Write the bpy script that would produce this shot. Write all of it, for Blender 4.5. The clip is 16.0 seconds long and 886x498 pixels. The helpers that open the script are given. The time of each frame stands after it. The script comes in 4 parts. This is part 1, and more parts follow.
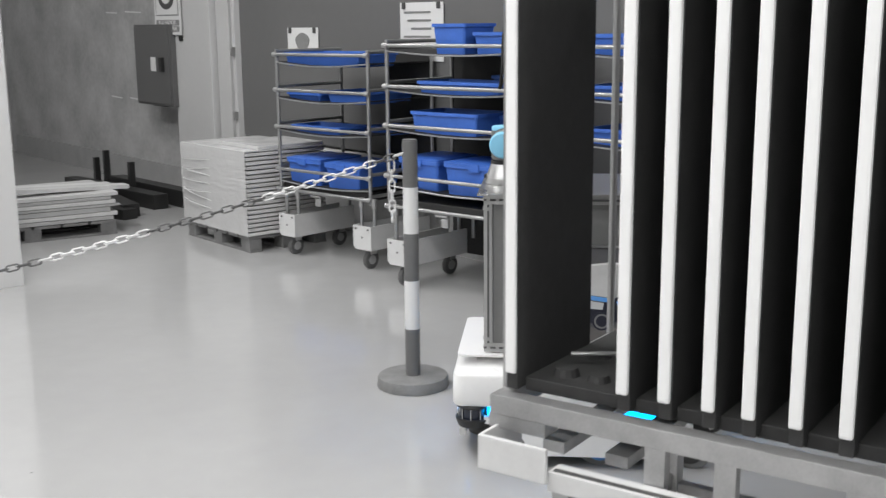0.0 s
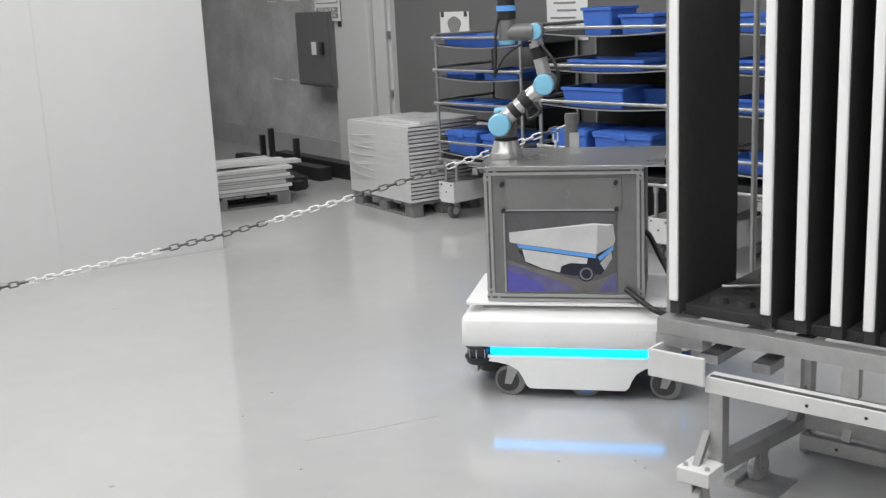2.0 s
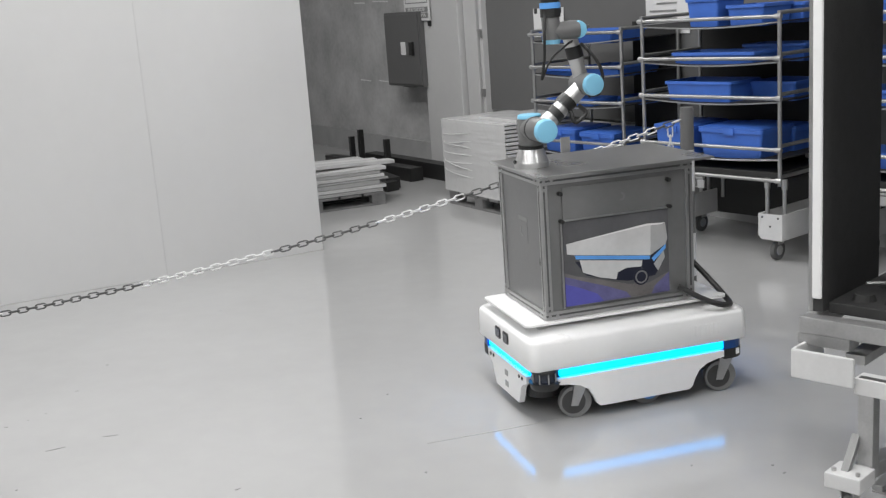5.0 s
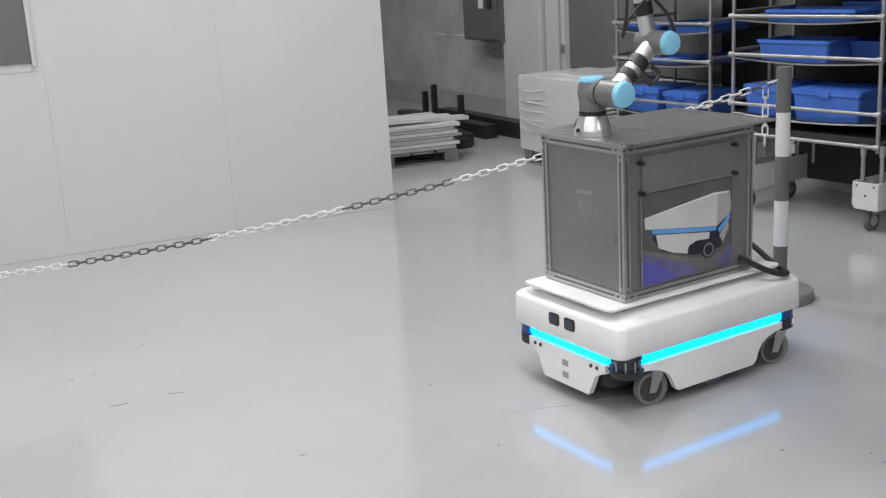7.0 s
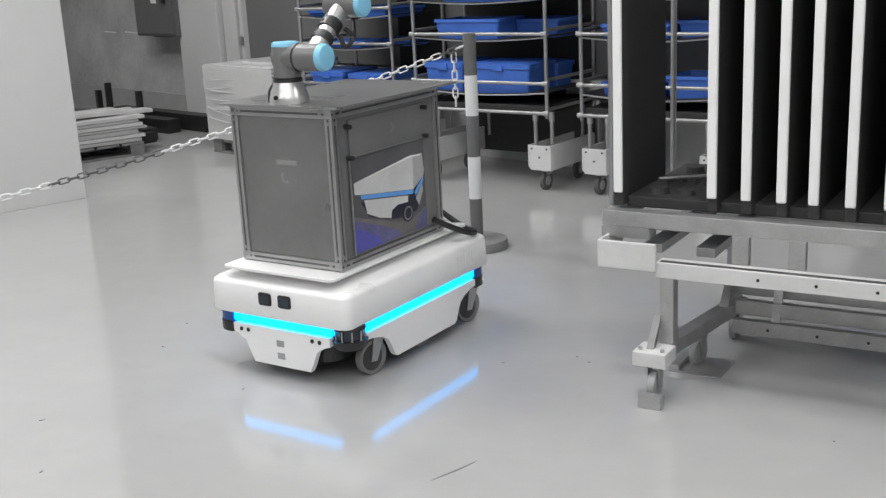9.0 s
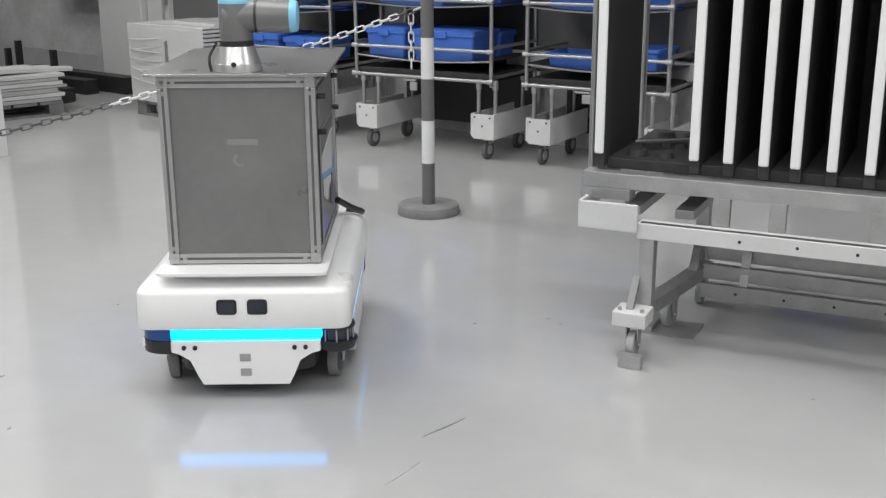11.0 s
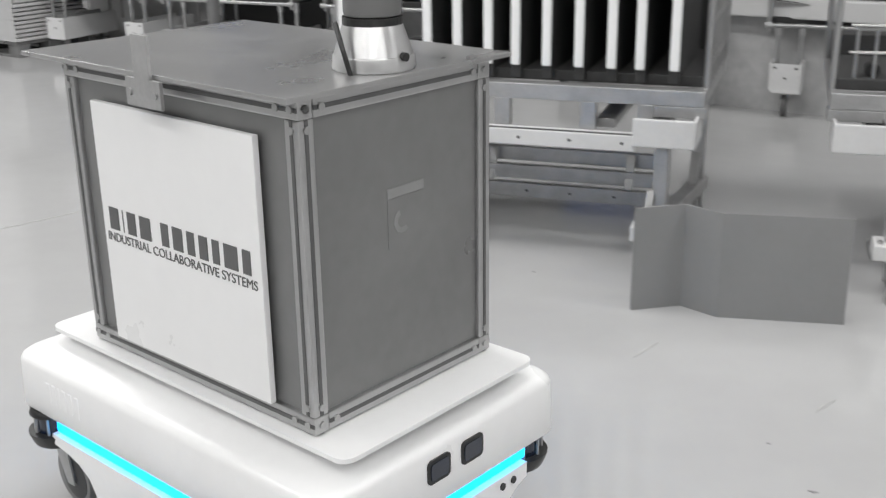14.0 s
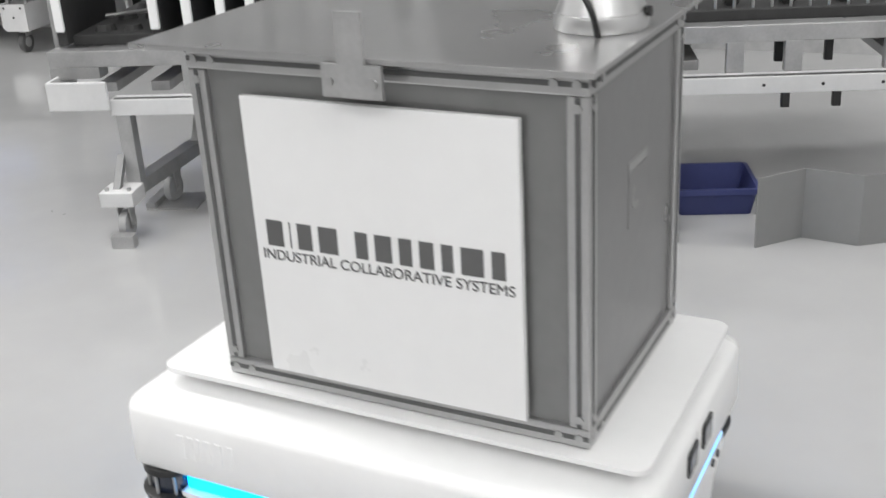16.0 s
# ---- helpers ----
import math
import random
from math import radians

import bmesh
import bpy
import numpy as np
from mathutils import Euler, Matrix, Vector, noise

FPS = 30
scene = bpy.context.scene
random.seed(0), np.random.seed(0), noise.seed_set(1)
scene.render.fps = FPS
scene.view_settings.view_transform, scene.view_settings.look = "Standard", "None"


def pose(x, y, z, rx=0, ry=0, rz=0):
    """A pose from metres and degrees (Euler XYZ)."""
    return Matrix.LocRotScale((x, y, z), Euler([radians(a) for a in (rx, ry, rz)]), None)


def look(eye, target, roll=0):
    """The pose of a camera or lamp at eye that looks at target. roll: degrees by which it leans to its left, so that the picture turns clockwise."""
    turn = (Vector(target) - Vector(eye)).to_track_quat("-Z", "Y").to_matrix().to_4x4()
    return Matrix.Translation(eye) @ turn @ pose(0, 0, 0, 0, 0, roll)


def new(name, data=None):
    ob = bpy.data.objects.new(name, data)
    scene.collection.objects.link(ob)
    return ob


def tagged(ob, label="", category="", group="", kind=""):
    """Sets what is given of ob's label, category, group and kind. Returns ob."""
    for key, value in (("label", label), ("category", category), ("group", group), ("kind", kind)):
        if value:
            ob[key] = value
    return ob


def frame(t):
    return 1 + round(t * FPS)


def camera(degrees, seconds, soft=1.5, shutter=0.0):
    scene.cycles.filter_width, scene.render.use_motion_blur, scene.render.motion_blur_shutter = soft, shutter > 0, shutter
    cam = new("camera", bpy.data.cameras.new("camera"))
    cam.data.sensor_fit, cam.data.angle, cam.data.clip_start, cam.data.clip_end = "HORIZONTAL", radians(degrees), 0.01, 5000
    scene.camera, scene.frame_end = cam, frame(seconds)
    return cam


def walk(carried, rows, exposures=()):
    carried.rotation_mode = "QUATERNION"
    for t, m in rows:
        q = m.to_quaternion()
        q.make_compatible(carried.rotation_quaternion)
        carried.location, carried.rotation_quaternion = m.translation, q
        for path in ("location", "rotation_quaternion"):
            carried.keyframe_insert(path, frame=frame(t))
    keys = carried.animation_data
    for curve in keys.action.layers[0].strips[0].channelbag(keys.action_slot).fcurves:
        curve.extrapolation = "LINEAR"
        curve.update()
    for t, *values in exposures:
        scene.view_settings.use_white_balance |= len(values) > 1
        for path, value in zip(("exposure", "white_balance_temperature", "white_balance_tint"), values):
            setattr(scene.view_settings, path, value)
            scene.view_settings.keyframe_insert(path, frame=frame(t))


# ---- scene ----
PATH = [
    (0, (1.053, -4.163, 1.446), (0.634, -2.249, 1.044), -0.53),
    (0.5, (1.010, -4.508, 1.496), (0.561, -2.603, 1.085), -2.05),
    (1, (1.040, -4.662, 1.516), (0.548, -2.769, 1.100), -1.42),
    (1.5, (1.066, -4.768, 1.524), (0.499, -2.902, 1.081), -0.98),
    (2, (1.050, -4.909, 1.547), (0.418, -3.064, 1.099), -2.69),
    (2.5, (1.002, -5.007, 1.538), (0.350, -3.164, 1.116), -2.74),
    (3, (0.977, -5.051, 1.532), (0.324, -3.211, 1.101), -2.35),
    (3.5, (0.938, -5.041, 1.537), (0.247, -3.213, 1.109), -2.78),
    (6, (0.811, -4.809, 1.524), (0.012, -3.036, 1.061), -3.98),
    (6.5, (0.777, -4.783, 1.514), (-0.064, -3.034, 1.032), -3.58),
    (7, (0.752, -4.742, 1.510), (-0.113, -3.012, 1.003), -3.37),
    (7.5, (0.709, -4.877, 1.443), (0.155, -3.023, 0.937), -1.26),
    (8, (0.726, -4.896, 1.401), (0.354, -3.002, 0.878), -1.25),
    (8.5, (0.697, -5.027, 1.370), (0.356, -3.124, 0.858), -2.55),
    (11, (0.354, -5.032, 1.273), (0.249, -3.113, 0.719), -0.30),
    (11.5, (0.354, -4.981, 1.255), (0.224, -3.068, 0.686), -0.99),
    (12, (0.357, -4.962, 1.251), (0.226, -3.053, 0.671), -0.93),
    (12.5, (0.444, -4.967, 1.223), (0.312, -3.044, 0.690), -1.32),
    (13, (0.426, -5.101, 1.237), (0.329, -3.187, 0.668), -1.51),
    (13.5, (0.709, -5.257, 1.222), (0.678, -3.354, 0.608), -0.22),
    (14, (0.763, -5.323, 1.208), (0.876, -3.439, 0.548), -0.81),
    (14.5, (0.829, -5.291, 1.191), (1.134, -3.446, 0.479), -1.66),
    (15, (0.824, -5.204, 1.196), (1.249, -3.417, 0.406), -1.67),
    (15.5, (0.790, -5.145, 1.203), (1.273, -3.381, 0.394), -1.77),
    (16, (0.903, -5.105, 1.225), (1.366, -3.321, 0.448), -3.32),
]
ROBOT = [
    (0, 0.741, -0.454, -173.3),
    (0.5, 0.567, -0.569, -173.9),
    (1, 0.419, -0.606, -174.4),
    (1.5, 0.276, -0.599, -174.5),
    (2, 0.171, -0.671, -173.6),
    (2.5, 0.094, -0.719, -174.1),
    (3, 0.016, -0.733, -172.4),
    (3.5, -0.044, -0.767, -168.4),
    (6, -0.228, -0.905, -125.6),
    (6.5, -0.252, -0.940, -123.1),
    (7, -0.278, -0.967, -121.6),
    (7.5, -0.281, -1.125, -123.0),
    (8, -0.266, -1.224, -121.8),
    (8.5, -0.266, -1.260, -118.7),
    (11, -0.390, -1.754, -86.2),
    (11.5, -0.352, -1.951, -74.5),
    (12, -0.274, -2.204, -64.2),
    (12.5, -0.126, -2.481, -57.4),
    (13, 0.028, -2.751, -54.3),
    (13.5, 0.314, -3.213, -46.6),
    (14, 0.565, -3.416, -44.7),
    (14.5, 0.769, -3.500, -43.6),
    (15, 0.940, -3.492, -43.5),
    (15.5, 1.085, -3.490, -44.4),
    (16, 1.300, -3.531, -42.4),
]
cam = camera(44.0, 16.0, soft=1.3, shutter=0.4)
walk(cam, [(t, look(eye, target, roll)) for t, eye, target, roll in PATH],
     exposures=((0, 0.1), (1.5, 0.06), (2.5, -0.06), (3.5, -0.1), (6.5, -0.1), (7.5, -0.18), (8.5, -0.12), (11, -0.06), (13, 0.02), (16, 0.1)))

# ---- light ----
world = bpy.data.worlds.new("world")
scene.world = world
world.use_nodes = True
world.node_tree.nodes["Background"].inputs[0].default_value = (0.8, 0.8, 0.8, 1)
world.node_tree.nodes["Background"].inputs[1].default_value = 0.05


def ceiling_lamp(x, y, watts, sx=2.4, sy=0.5):
    data = bpy.data.lights.new("ceiling_lamp", "AREA")
    data.shape, data.size, data.size_y, data.energy = "RECTANGLE", sx, sy, watts
    data.color = (1.0, 0.995, 0.985)
    lamp = new("ceiling_lamp_light", data)
    lamp.matrix_world = pose(x, y, 4.05, 0, 0, -38)


# assumed lamps, all unseen; those beyond y = -6 added to brighten upright faces
LAMPS = [(-1.6, -0.8), (0.4, -2.8), (-3.2, -3.4), (-0.6, -6.6), (2.6, -7.4), (-4.2, -6.4), (0.8, -9.4), (-3.0, -9.6), (3.4, -0.4), (5.0, -4.4), (-6.0, 2.0), (-2.6, 1.3)]
for lx, ly in LAMPS:
    ceiling_lamp(lx, ly, 62 if ly < -6 else 64 if lx < -3 else 76)

# ---- materials ----
MATS = {}


def mat(name, base, rough=0.5, metal=0.0, var=0.12, scale=6.0, bump=0.0, bscale=60.0, rvar=0.08, spec=0.5, coat=0.0, emit=None):
    m = bpy.data.materials.new(name)
    m.use_nodes = True
    nt = m.node_tree
    b = nt.nodes["Principled BSDF"]
    col = (base, base, base) if isinstance(base, (int, float)) else base
    tc = nt.nodes.new("ShaderNodeTexCoord")
    n1 = nt.nodes.new("ShaderNodeTexNoise")
    n1.inputs["Scale"].default_value, n1.inputs["Detail"].default_value = scale, 6.0
    n2 = nt.nodes.new("ShaderNodeTexNoise")
    n2.inputs["Scale"].default_value, n2.inputs["Detail"].default_value = scale * 9, 3.0
    nt.links.new(tc.outputs["Object"], n1.inputs["Vector"])
    nt.links.new(tc.outputs["Object"], n2.inputs["Vector"])
    mx = nt.nodes.new("ShaderNodeMath")
    mx.operation = "MULTIPLY_ADD"
    mx.inputs[1].default_value = 0.35
    nt.links.new(n2.outputs["Fac"], mx.inputs[0])
    nt.links.new(n1.outputs["Fac"], mx.inputs[2])
    ramp = nt.nodes.new("ShaderNodeMapRange")
    ramp.inputs["From Min"].default_value, ramp.inputs["From Max"].default_value = 0.4, 0.95
    ramp.inputs["To Min"].default_value, ramp.inputs["To Max"].default_value = 1 - var, 1 + var
    nt.links.new(mx.outputs[0], ramp.inputs["Value"])
    mul = nt.nodes.new("ShaderNodeVectorMath")
    mul.operation = "SCALE"
    mul.inputs[0].default_value = col
    nt.links.new(ramp.outputs[0], mul.inputs["Scale"])
    nt.links.new(mul.outputs[0], b.inputs["Base Color"])
    rr = nt.nodes.new("ShaderNodeMapRange")
    rr.inputs["To Min"].default_value, rr.inputs["To Max"].default_value = max(0.02, rough - rvar), rough + rvar
    nt.links.new(n1.outputs["Fac"], rr.inputs["Value"])
    nt.links.new(rr.outputs[0], b.inputs["Roughness"])
    b.inputs["Metallic"].default_value = metal
    b.inputs["Specular IOR Level"].default_value = spec
    b.inputs["Coat Weight"].default_value = coat
    if bump:
        n3 = nt.nodes.new("ShaderNodeTexNoise")
        n3.inputs["Scale"].default_value, n3.inputs["Detail"].default_value = bscale, 4.0
        nt.links.new(tc.outputs["Object"], n3.inputs["Vector"])
        bp = nt.nodes.new("ShaderNodeBump")
        bp.inputs["Strength"].default_value, bp.inputs["Distance"].default_value = bump, 0.004
        nt.links.new(n3.outputs["Fac"], bp.inputs["Height"])
        nt.links.new(bp.outputs[0], b.inputs["Normal"])
    if emit:
        b.inputs["Emission Color"].default_value = (*emit[0], 1)
        b.inputs["Emission Strength"].default_value = emit[1]
    MATS[name] = m
    return m


FLOOR = mat("epoxy_floor", 0.42, 0.11, var=0.06, scale=0.9, bump=0.04, bscale=7, rvar=0.05, spec=0.6)
CONCRETE = mat("stained_concrete", 0.44, 0.6, var=0.3, scale=2.2, bump=0.25, bscale=30)
WHITEWALL = mat("white_wall_panel", 0.58, 0.42, var=0.03, scale=1.2, bump=0.02, bscale=20)
PILLAR = mat("pillar_paint", 0.55, 0.5, var=0.05, scale=2, bump=0.05)
DOORGREY = mat("dark_door_panel", 0.14, 0.5, var=0.06, scale=1.5)
CEIL = mat("ceiling_paint", 0.75, 0.8, var=0.04, scale=1)
WHITE = mat("white_plastic", 0.86, 0.3, var=0.03, scale=5, coat=0.15)
WHITEMETAL = mat("white_painted_metal", 0.62, 0.4, var=0.07, scale=8, bump=0.03)
ALU = mat("aluminium_profile", 0.5, 0.38, 1.0, var=0.08, scale=20, bump=0.03, bscale=150)
ALUDARK = mat("profile_groove", 0.14, 0.5, 0.6)
GALV = mat("galvanised_steel", 0.46, 0.42, 0.75, var=0.16, scale=14, bump=0.05, bscale=40)
STEELPLATE = mat("brushed_steel_plate", 0.46, 0.3, 0.85, var=0.05, scale=5, bump=0.01, bscale=120, rvar=0.1)
PANELGREY = mat("grey_panel_sheet", 0.225, 0.33, 0.45, var=0.12, scale=4, bump=0.03, bscale=5, rvar=0.16)
TUBE = mat("tube_steel", 0.42, 0.35, 0.8, var=0.1, scale=20)
BLACK = mat("black_plastic", 0.018, 0.42, var=0.2, scale=20)
FOAM = mat("black_foam", 0.036, 0.75, var=0.25, scale=30, bump=0.2, bscale=200)
RUBBER = mat("grey_rubber", 0.10, 0.65, var=0.15, scale=20)
TYRE = mat("grey_tyre", 0.22, 0.6, var=0.12, scale=20)
WHEELDARK = mat("dark_wheel_disc", 0.055, 0.5, var=0.15, scale=15)
RIM = mat("grey_rim", 0.34, 0.4, var=0.1, scale=15)
BLUEBIN = mat("blue_bin_plastic", (0.05, 0.145, 0.53), 0.42, var=0.12, scale=7)
NAVYBIN = mat("navy_bin_plastic", (0.04, 0.05, 0.16), 0.5, var=0.1)
CAPBLUE = mat("light_blue_cap", (0.23, 0.55, 0.76), 0.4, var=0.03)
ARMGREY = mat("arm_grey", 0.17, 0.42, 0.2, var=0.06)
ARMSILVER = mat("arm_silver", 0.62, 0.3, 0.85, var=0.06)
STRIPBLUE = mat("light_strip", (0.0, 0.1, 0.3), 0.4, emit=((0.0, 0.38, 1.0), 4.6))
LENSDARK = mat("sensor_window", (0.006, 0.012, 0.03), 0.08, coat=0.6)
# blue raised to carry the light strips' reflected glow
NAVYGLOW = mat("corner_cover", (0.008, 0.06, 0.24), 0.3)
STRIPEDARK = mat("post_grey_band", 0.13, 0.55, var=0.08)
STRIPEWHITE = mat("post_white_band", 0.68, 0.5, var=0.05)
BASEGREY = mat("post_base_rubber", 0.2, 0.75, var=0.2, scale=18, bump=0.3)
CHAINWHITE = mat("chain_white", 0.72, 0.45)
CHAINDARK = mat("chain_dark", 0.10, 0.5)
BOARD = mat("pale_board", 0.52, 0.55, var=0.1, scale=6)
BOARDGREY = mat("grey_board", 0.36, 0.6, var=0.12, scale=5)
WRAP = mat("stretch_wrap", 0.58, 0.22, var=0.1, scale=9, bump=0.5, bscale=12)
PALLET = mat("pallet_wood", 0.17, 0.8, var=0.25, scale=10, bump=0.3)
CABINET = mat("grey_cabinet", 0.115, 0.45, var=0.06)
PAPER = mat("paper", 0.72, 0.7, var=0.02)
INK = mat("ink", 0.07, 0.7)
PALEINK = mat("pale_print", 0.24, 0.5)
FAINTINK = mat("faint_print", 0.27, 0.4)
SIGNWHITE = mat("white_sign_board", 0.83, 0.3, var=0.03, scale=3)
LETTER = mat("sign_lettering", 0.11, 0.5)
BARRIER = mat("grey_barrier_board", 0.23, 0.5, var=0.05, scale=5)
PRINTDARK = mat("print_dark", (0.10, 0.10, 0.105), 0.35, var=0.25, scale=5)
PRINTBLACK = mat("print_black", (0.012, 0.014, 0.03), 0.35)
PRINTVIOLET = mat("print_violet", (0.12, 0.115, 0.25), 0.35, var=0.3, scale=9)
PRINTBLUE = mat("print_blue", (0.10, 0.10, 0.42), 0.35)
PRINTREFLCYAN = mat("print_and_reflected_cyan", (0.12, 0.36, 0.8), 0.35)
PRINTWHITE = mat("print_white", 0.6, 0.35)
PRINTGREY = mat("print_grey", 0.2, 0.35)
PRINTPALE = mat("print_pale_grey", 0.40, 0.35)
PRINTWARM = mat("print_warm_grey", (0.16, 0.15, 0.145), 0.35, var=0.3, scale=12)
MARK = mat("floor_mark", 0.2, 0.5)
MARKFAINT = mat("faint_floor_mark", 0.39, 0.3)
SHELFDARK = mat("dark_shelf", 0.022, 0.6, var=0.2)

# ---- mesh helpers ----


def box(bm, c, s, bevel=0.0, rz=0.0, m=None):
    r = bmesh.ops.create_cube(bm, size=1.0)
    vs = r["verts"]
    tr = (m if m is not None else Matrix()) @ Matrix.Translation(c) @ Matrix.Rotation(radians(rz), 4, "Z") @ Matrix.Diagonal((*s, 1))
    bmesh.ops.transform(bm, matrix=tr, verts=vs)
    if bevel:
        es = list({e for v in vs for e in v.link_edges})
        bmesh.ops.bevel(bm, geom=es, offset=bevel, segments=2, profile=0.6, affect="EDGES")
    return bm


def cyl(bm, a, b, r, r2=None, seg=20, bevel=0.0):
    a, b = Vector(a), Vector(b)
    d = b - a
    res = bmesh.ops.create_cone(bm, cap_ends=True, segments=seg, radius1=r, radius2=r if r2 is None else r2, depth=d.length)
    q = d.to_track_quat("Z", "Y").to_matrix().to_4x4()
    bmesh.ops.transform(bm, matrix=Matrix.Translation((a + b) / 2) @ q, verts=res["verts"])
    if bevel:
        es = [e for e in {e for v in res["verts"] for e in v.link_edges} if any(len(f.verts) > 4 for f in e.link_faces)]
        bmesh.ops.bevel(bm, geom=es, offset=bevel, segments=2, profile=0.6, affect="EDGES")
    return bm


def prism(bm, pts, axis, lo, hi):
    """Extrude a closed outline; axis 'x', 'y' or 'z' is the direction of the thickness."""
    def put(p, h):
        return {"x": (h, p[0], p[1]), "y": (p[0], h, p[1]), "z": (p[0], p[1], h)}[axis]
    a = [bm.verts.new(put(p, lo)) for p in pts]
    b = [bm.verts.new(put(p, hi)) for p in pts]
    n = len(pts)
    bm.faces.new(a), bm.faces.new(b[::-1])
    for i in range(n):
        bm.faces.new((a[i], b[i], b[(i + 1) % n], a[(i + 1) % n]))
    bmesh.ops.recalc_face_normals(bm, faces=bm.faces)
    return bm


def rounded(hx, hy, r, seg=6):
    pts = []
    for cx, cy, a0 in ((hx - r, hy - r, 0), (-hx + r, hy - r, 90), (-hx + r, -hy + r, 180), (hx - r, -hy + r, 270)):
        for k in range(seg + 1):
            a = radians(a0 + 90 * k / seg)
            pts.append((cx + r * math.cos(a), cy + r * math.sin(a)))
    return pts


def loft(bm, rings):
    """Rings of equal count, each a list of 3D points, joined and capped."""
    vs = [[bm.verts.new(p) for p in ring] for ring in rings]
    n = len(vs[0])
    for a, b in zip(vs, vs[1:]):
        for i in range(n):
            bm.faces.new((a[i], a[(i + 1) % n], b[(i + 1) % n], b[i]))
    bm.faces.new(vs[0][::-1]), bm.faces.new(vs[-1])
    bmesh.ops.recalc_face_normals(bm, faces=bm.faces)
    return bm


def tube(bm, pts, r, seg=10):
    pts = [Vector(p) for p in pts]
    rings = []
    up = Vector((0.13, 0.31, 0.94)).normalized()
    for i, p in enumerate(pts):
        d = (pts[min(i + 1, len(pts) - 1)] - pts[max(i - 1, 0)]).normalized()
        s = d.cross(up).normalized()
        t = s.cross(d)
        rings.append([p + r * (math.cos(2 * math.pi * k / seg) * s + math.sin(2 * math.pi * k / seg) * t) for k in range(seg)])
    return loft(bm, rings)


def curve_pts(ctrl, n=10):
    """A smooth line through control points (Catmull-Rom)."""
    c = [Vector(p) for p in ctrl]
    c = [2 * c[0] - c[1], *c, 2 * c[-1] - c[-2]]
    out = []
    for i in range(1, len(c) - 2):
        for k in range(n):
            t = k / n
            out.append(0.5 * (2 * c[i] + (c[i + 1] - c[i - 1]) * t + (2 * c[i - 1] - 5 * c[i] + 4 * c[i + 1] - c[i + 2]) * t * t + (3 * c[i] - c[i - 1] - 3 * c[i + 1] + c[i + 2]) * t ** 3))
    out.append(c[-2])
    return out


def part(name, bm, material, parent=None, label="", smooth=False):
    me = bpy.data.meshes.new(name)
    bm.to_mesh(me)
    bm.free()
    if smooth:
        for p in me.polygons:
            p.use_smooth = True
        me.set_sharp_from_angle(angle=radians(40))
    me.materials.append(material)
    ob = new(name, me)
    if parent is not None:
        ob.parent = parent
    if label:
        ob["label"] = label
    return ob


def again(ob, name, parent, m):
    """Another object on the same mesh."""
    o = new(name, ob.data)
    o.parent = parent
    o.matrix_basis = m
    return o


def thing(name, label, category, m=None, group="", kind=""):
    ob = new(name)
    if m is not None:
        ob.matrix_basis = m
    ob.empty_display_size = 0.2
    return tagged(ob, label, category, group, kind)


B = bmesh.new


def text(name, body, size, m, material, parent, extrude=0.0006, align="CENTER"):
    cu = bpy.data.curves.new(name, "FONT")
    cu.body, cu.size, cu.extrude, cu.align_x, cu.align_y = body, size, extrude, align, "CENTER"
    tmp = bpy.data.objects.new(name, cu)
    scene.collection.objects.link(tmp)
    me = bpy.data.meshes.new_from_object(tmp.evaluated_get(bpy.context.evaluated_depsgraph_get()))
    bpy.data.objects.remove(tmp)
    me.materials.clear()
    me.materials.append(material)
    ob = new(name, me)
    ob.parent = parent
    ob.matrix_basis = m
    return ob


# ---- structure ----
# building axes: U along the back wall, N away from the camera
UA = -38.0
U = Vector((math.cos(radians(UA)), math.sin(radians(UA)), 0))
N = Vector((-U.y, U.x, 0))
WALL_D = 1.75


def on_wall(u, d=WALL_D, z=0.0):
    return U * u + N * d + Vector((0, 0, z))


def setting(name, bm, material, label, category, m=None, smooth=False):
    ob = part(name, bm, material, smooth=smooth)
    if m is not None:
        ob.matrix_basis = m
    return tagged(ob, label, category, kind="structure")


setting("floor", box(B(), (0, -1, -0.05), (26, 26, 0.1)), FLOOR, "glossy light grey epoxy floor with faint scuffs", "floor")
setting("ceiling", box(B(), (0, -1, 4.25), (26, 26, 0.1)), CEIL, "plain light grey hall ceiling", "ceiling")
WM = Matrix.Translation(N * WALL_D) @ Matrix.Rotation(radians(UA), 4, "Z")
setting("wall_back", box(B(), (-0.5, 0.15, 2.1), (19, 0.2, 4.2)), CONCRETE, "stained grey concrete wall behind the stock", "wall", WM)
for nm, c, s in (("wall_far_left", (-10.2, -9, 2.1), (0.2, 20, 4.2)), ("wall_far_right", (9.2, -9, 2.1), (0.2, 20, 4.2)), ("wall_behind", (-0.5, -14.5, 2.1), (20, 0.2, 4.2))):
    setting(nm, box(B(), c, s), WHITEWALL, "plain pale hall wall closing the room", "wall", WM)
setting("baseboard", box(B(), (-7.3, 0.035, 0.11), (5.0, 0.03, 0.22)), BOARDGREY, "dull grey skirting along the concrete wall", "skirting", WM)

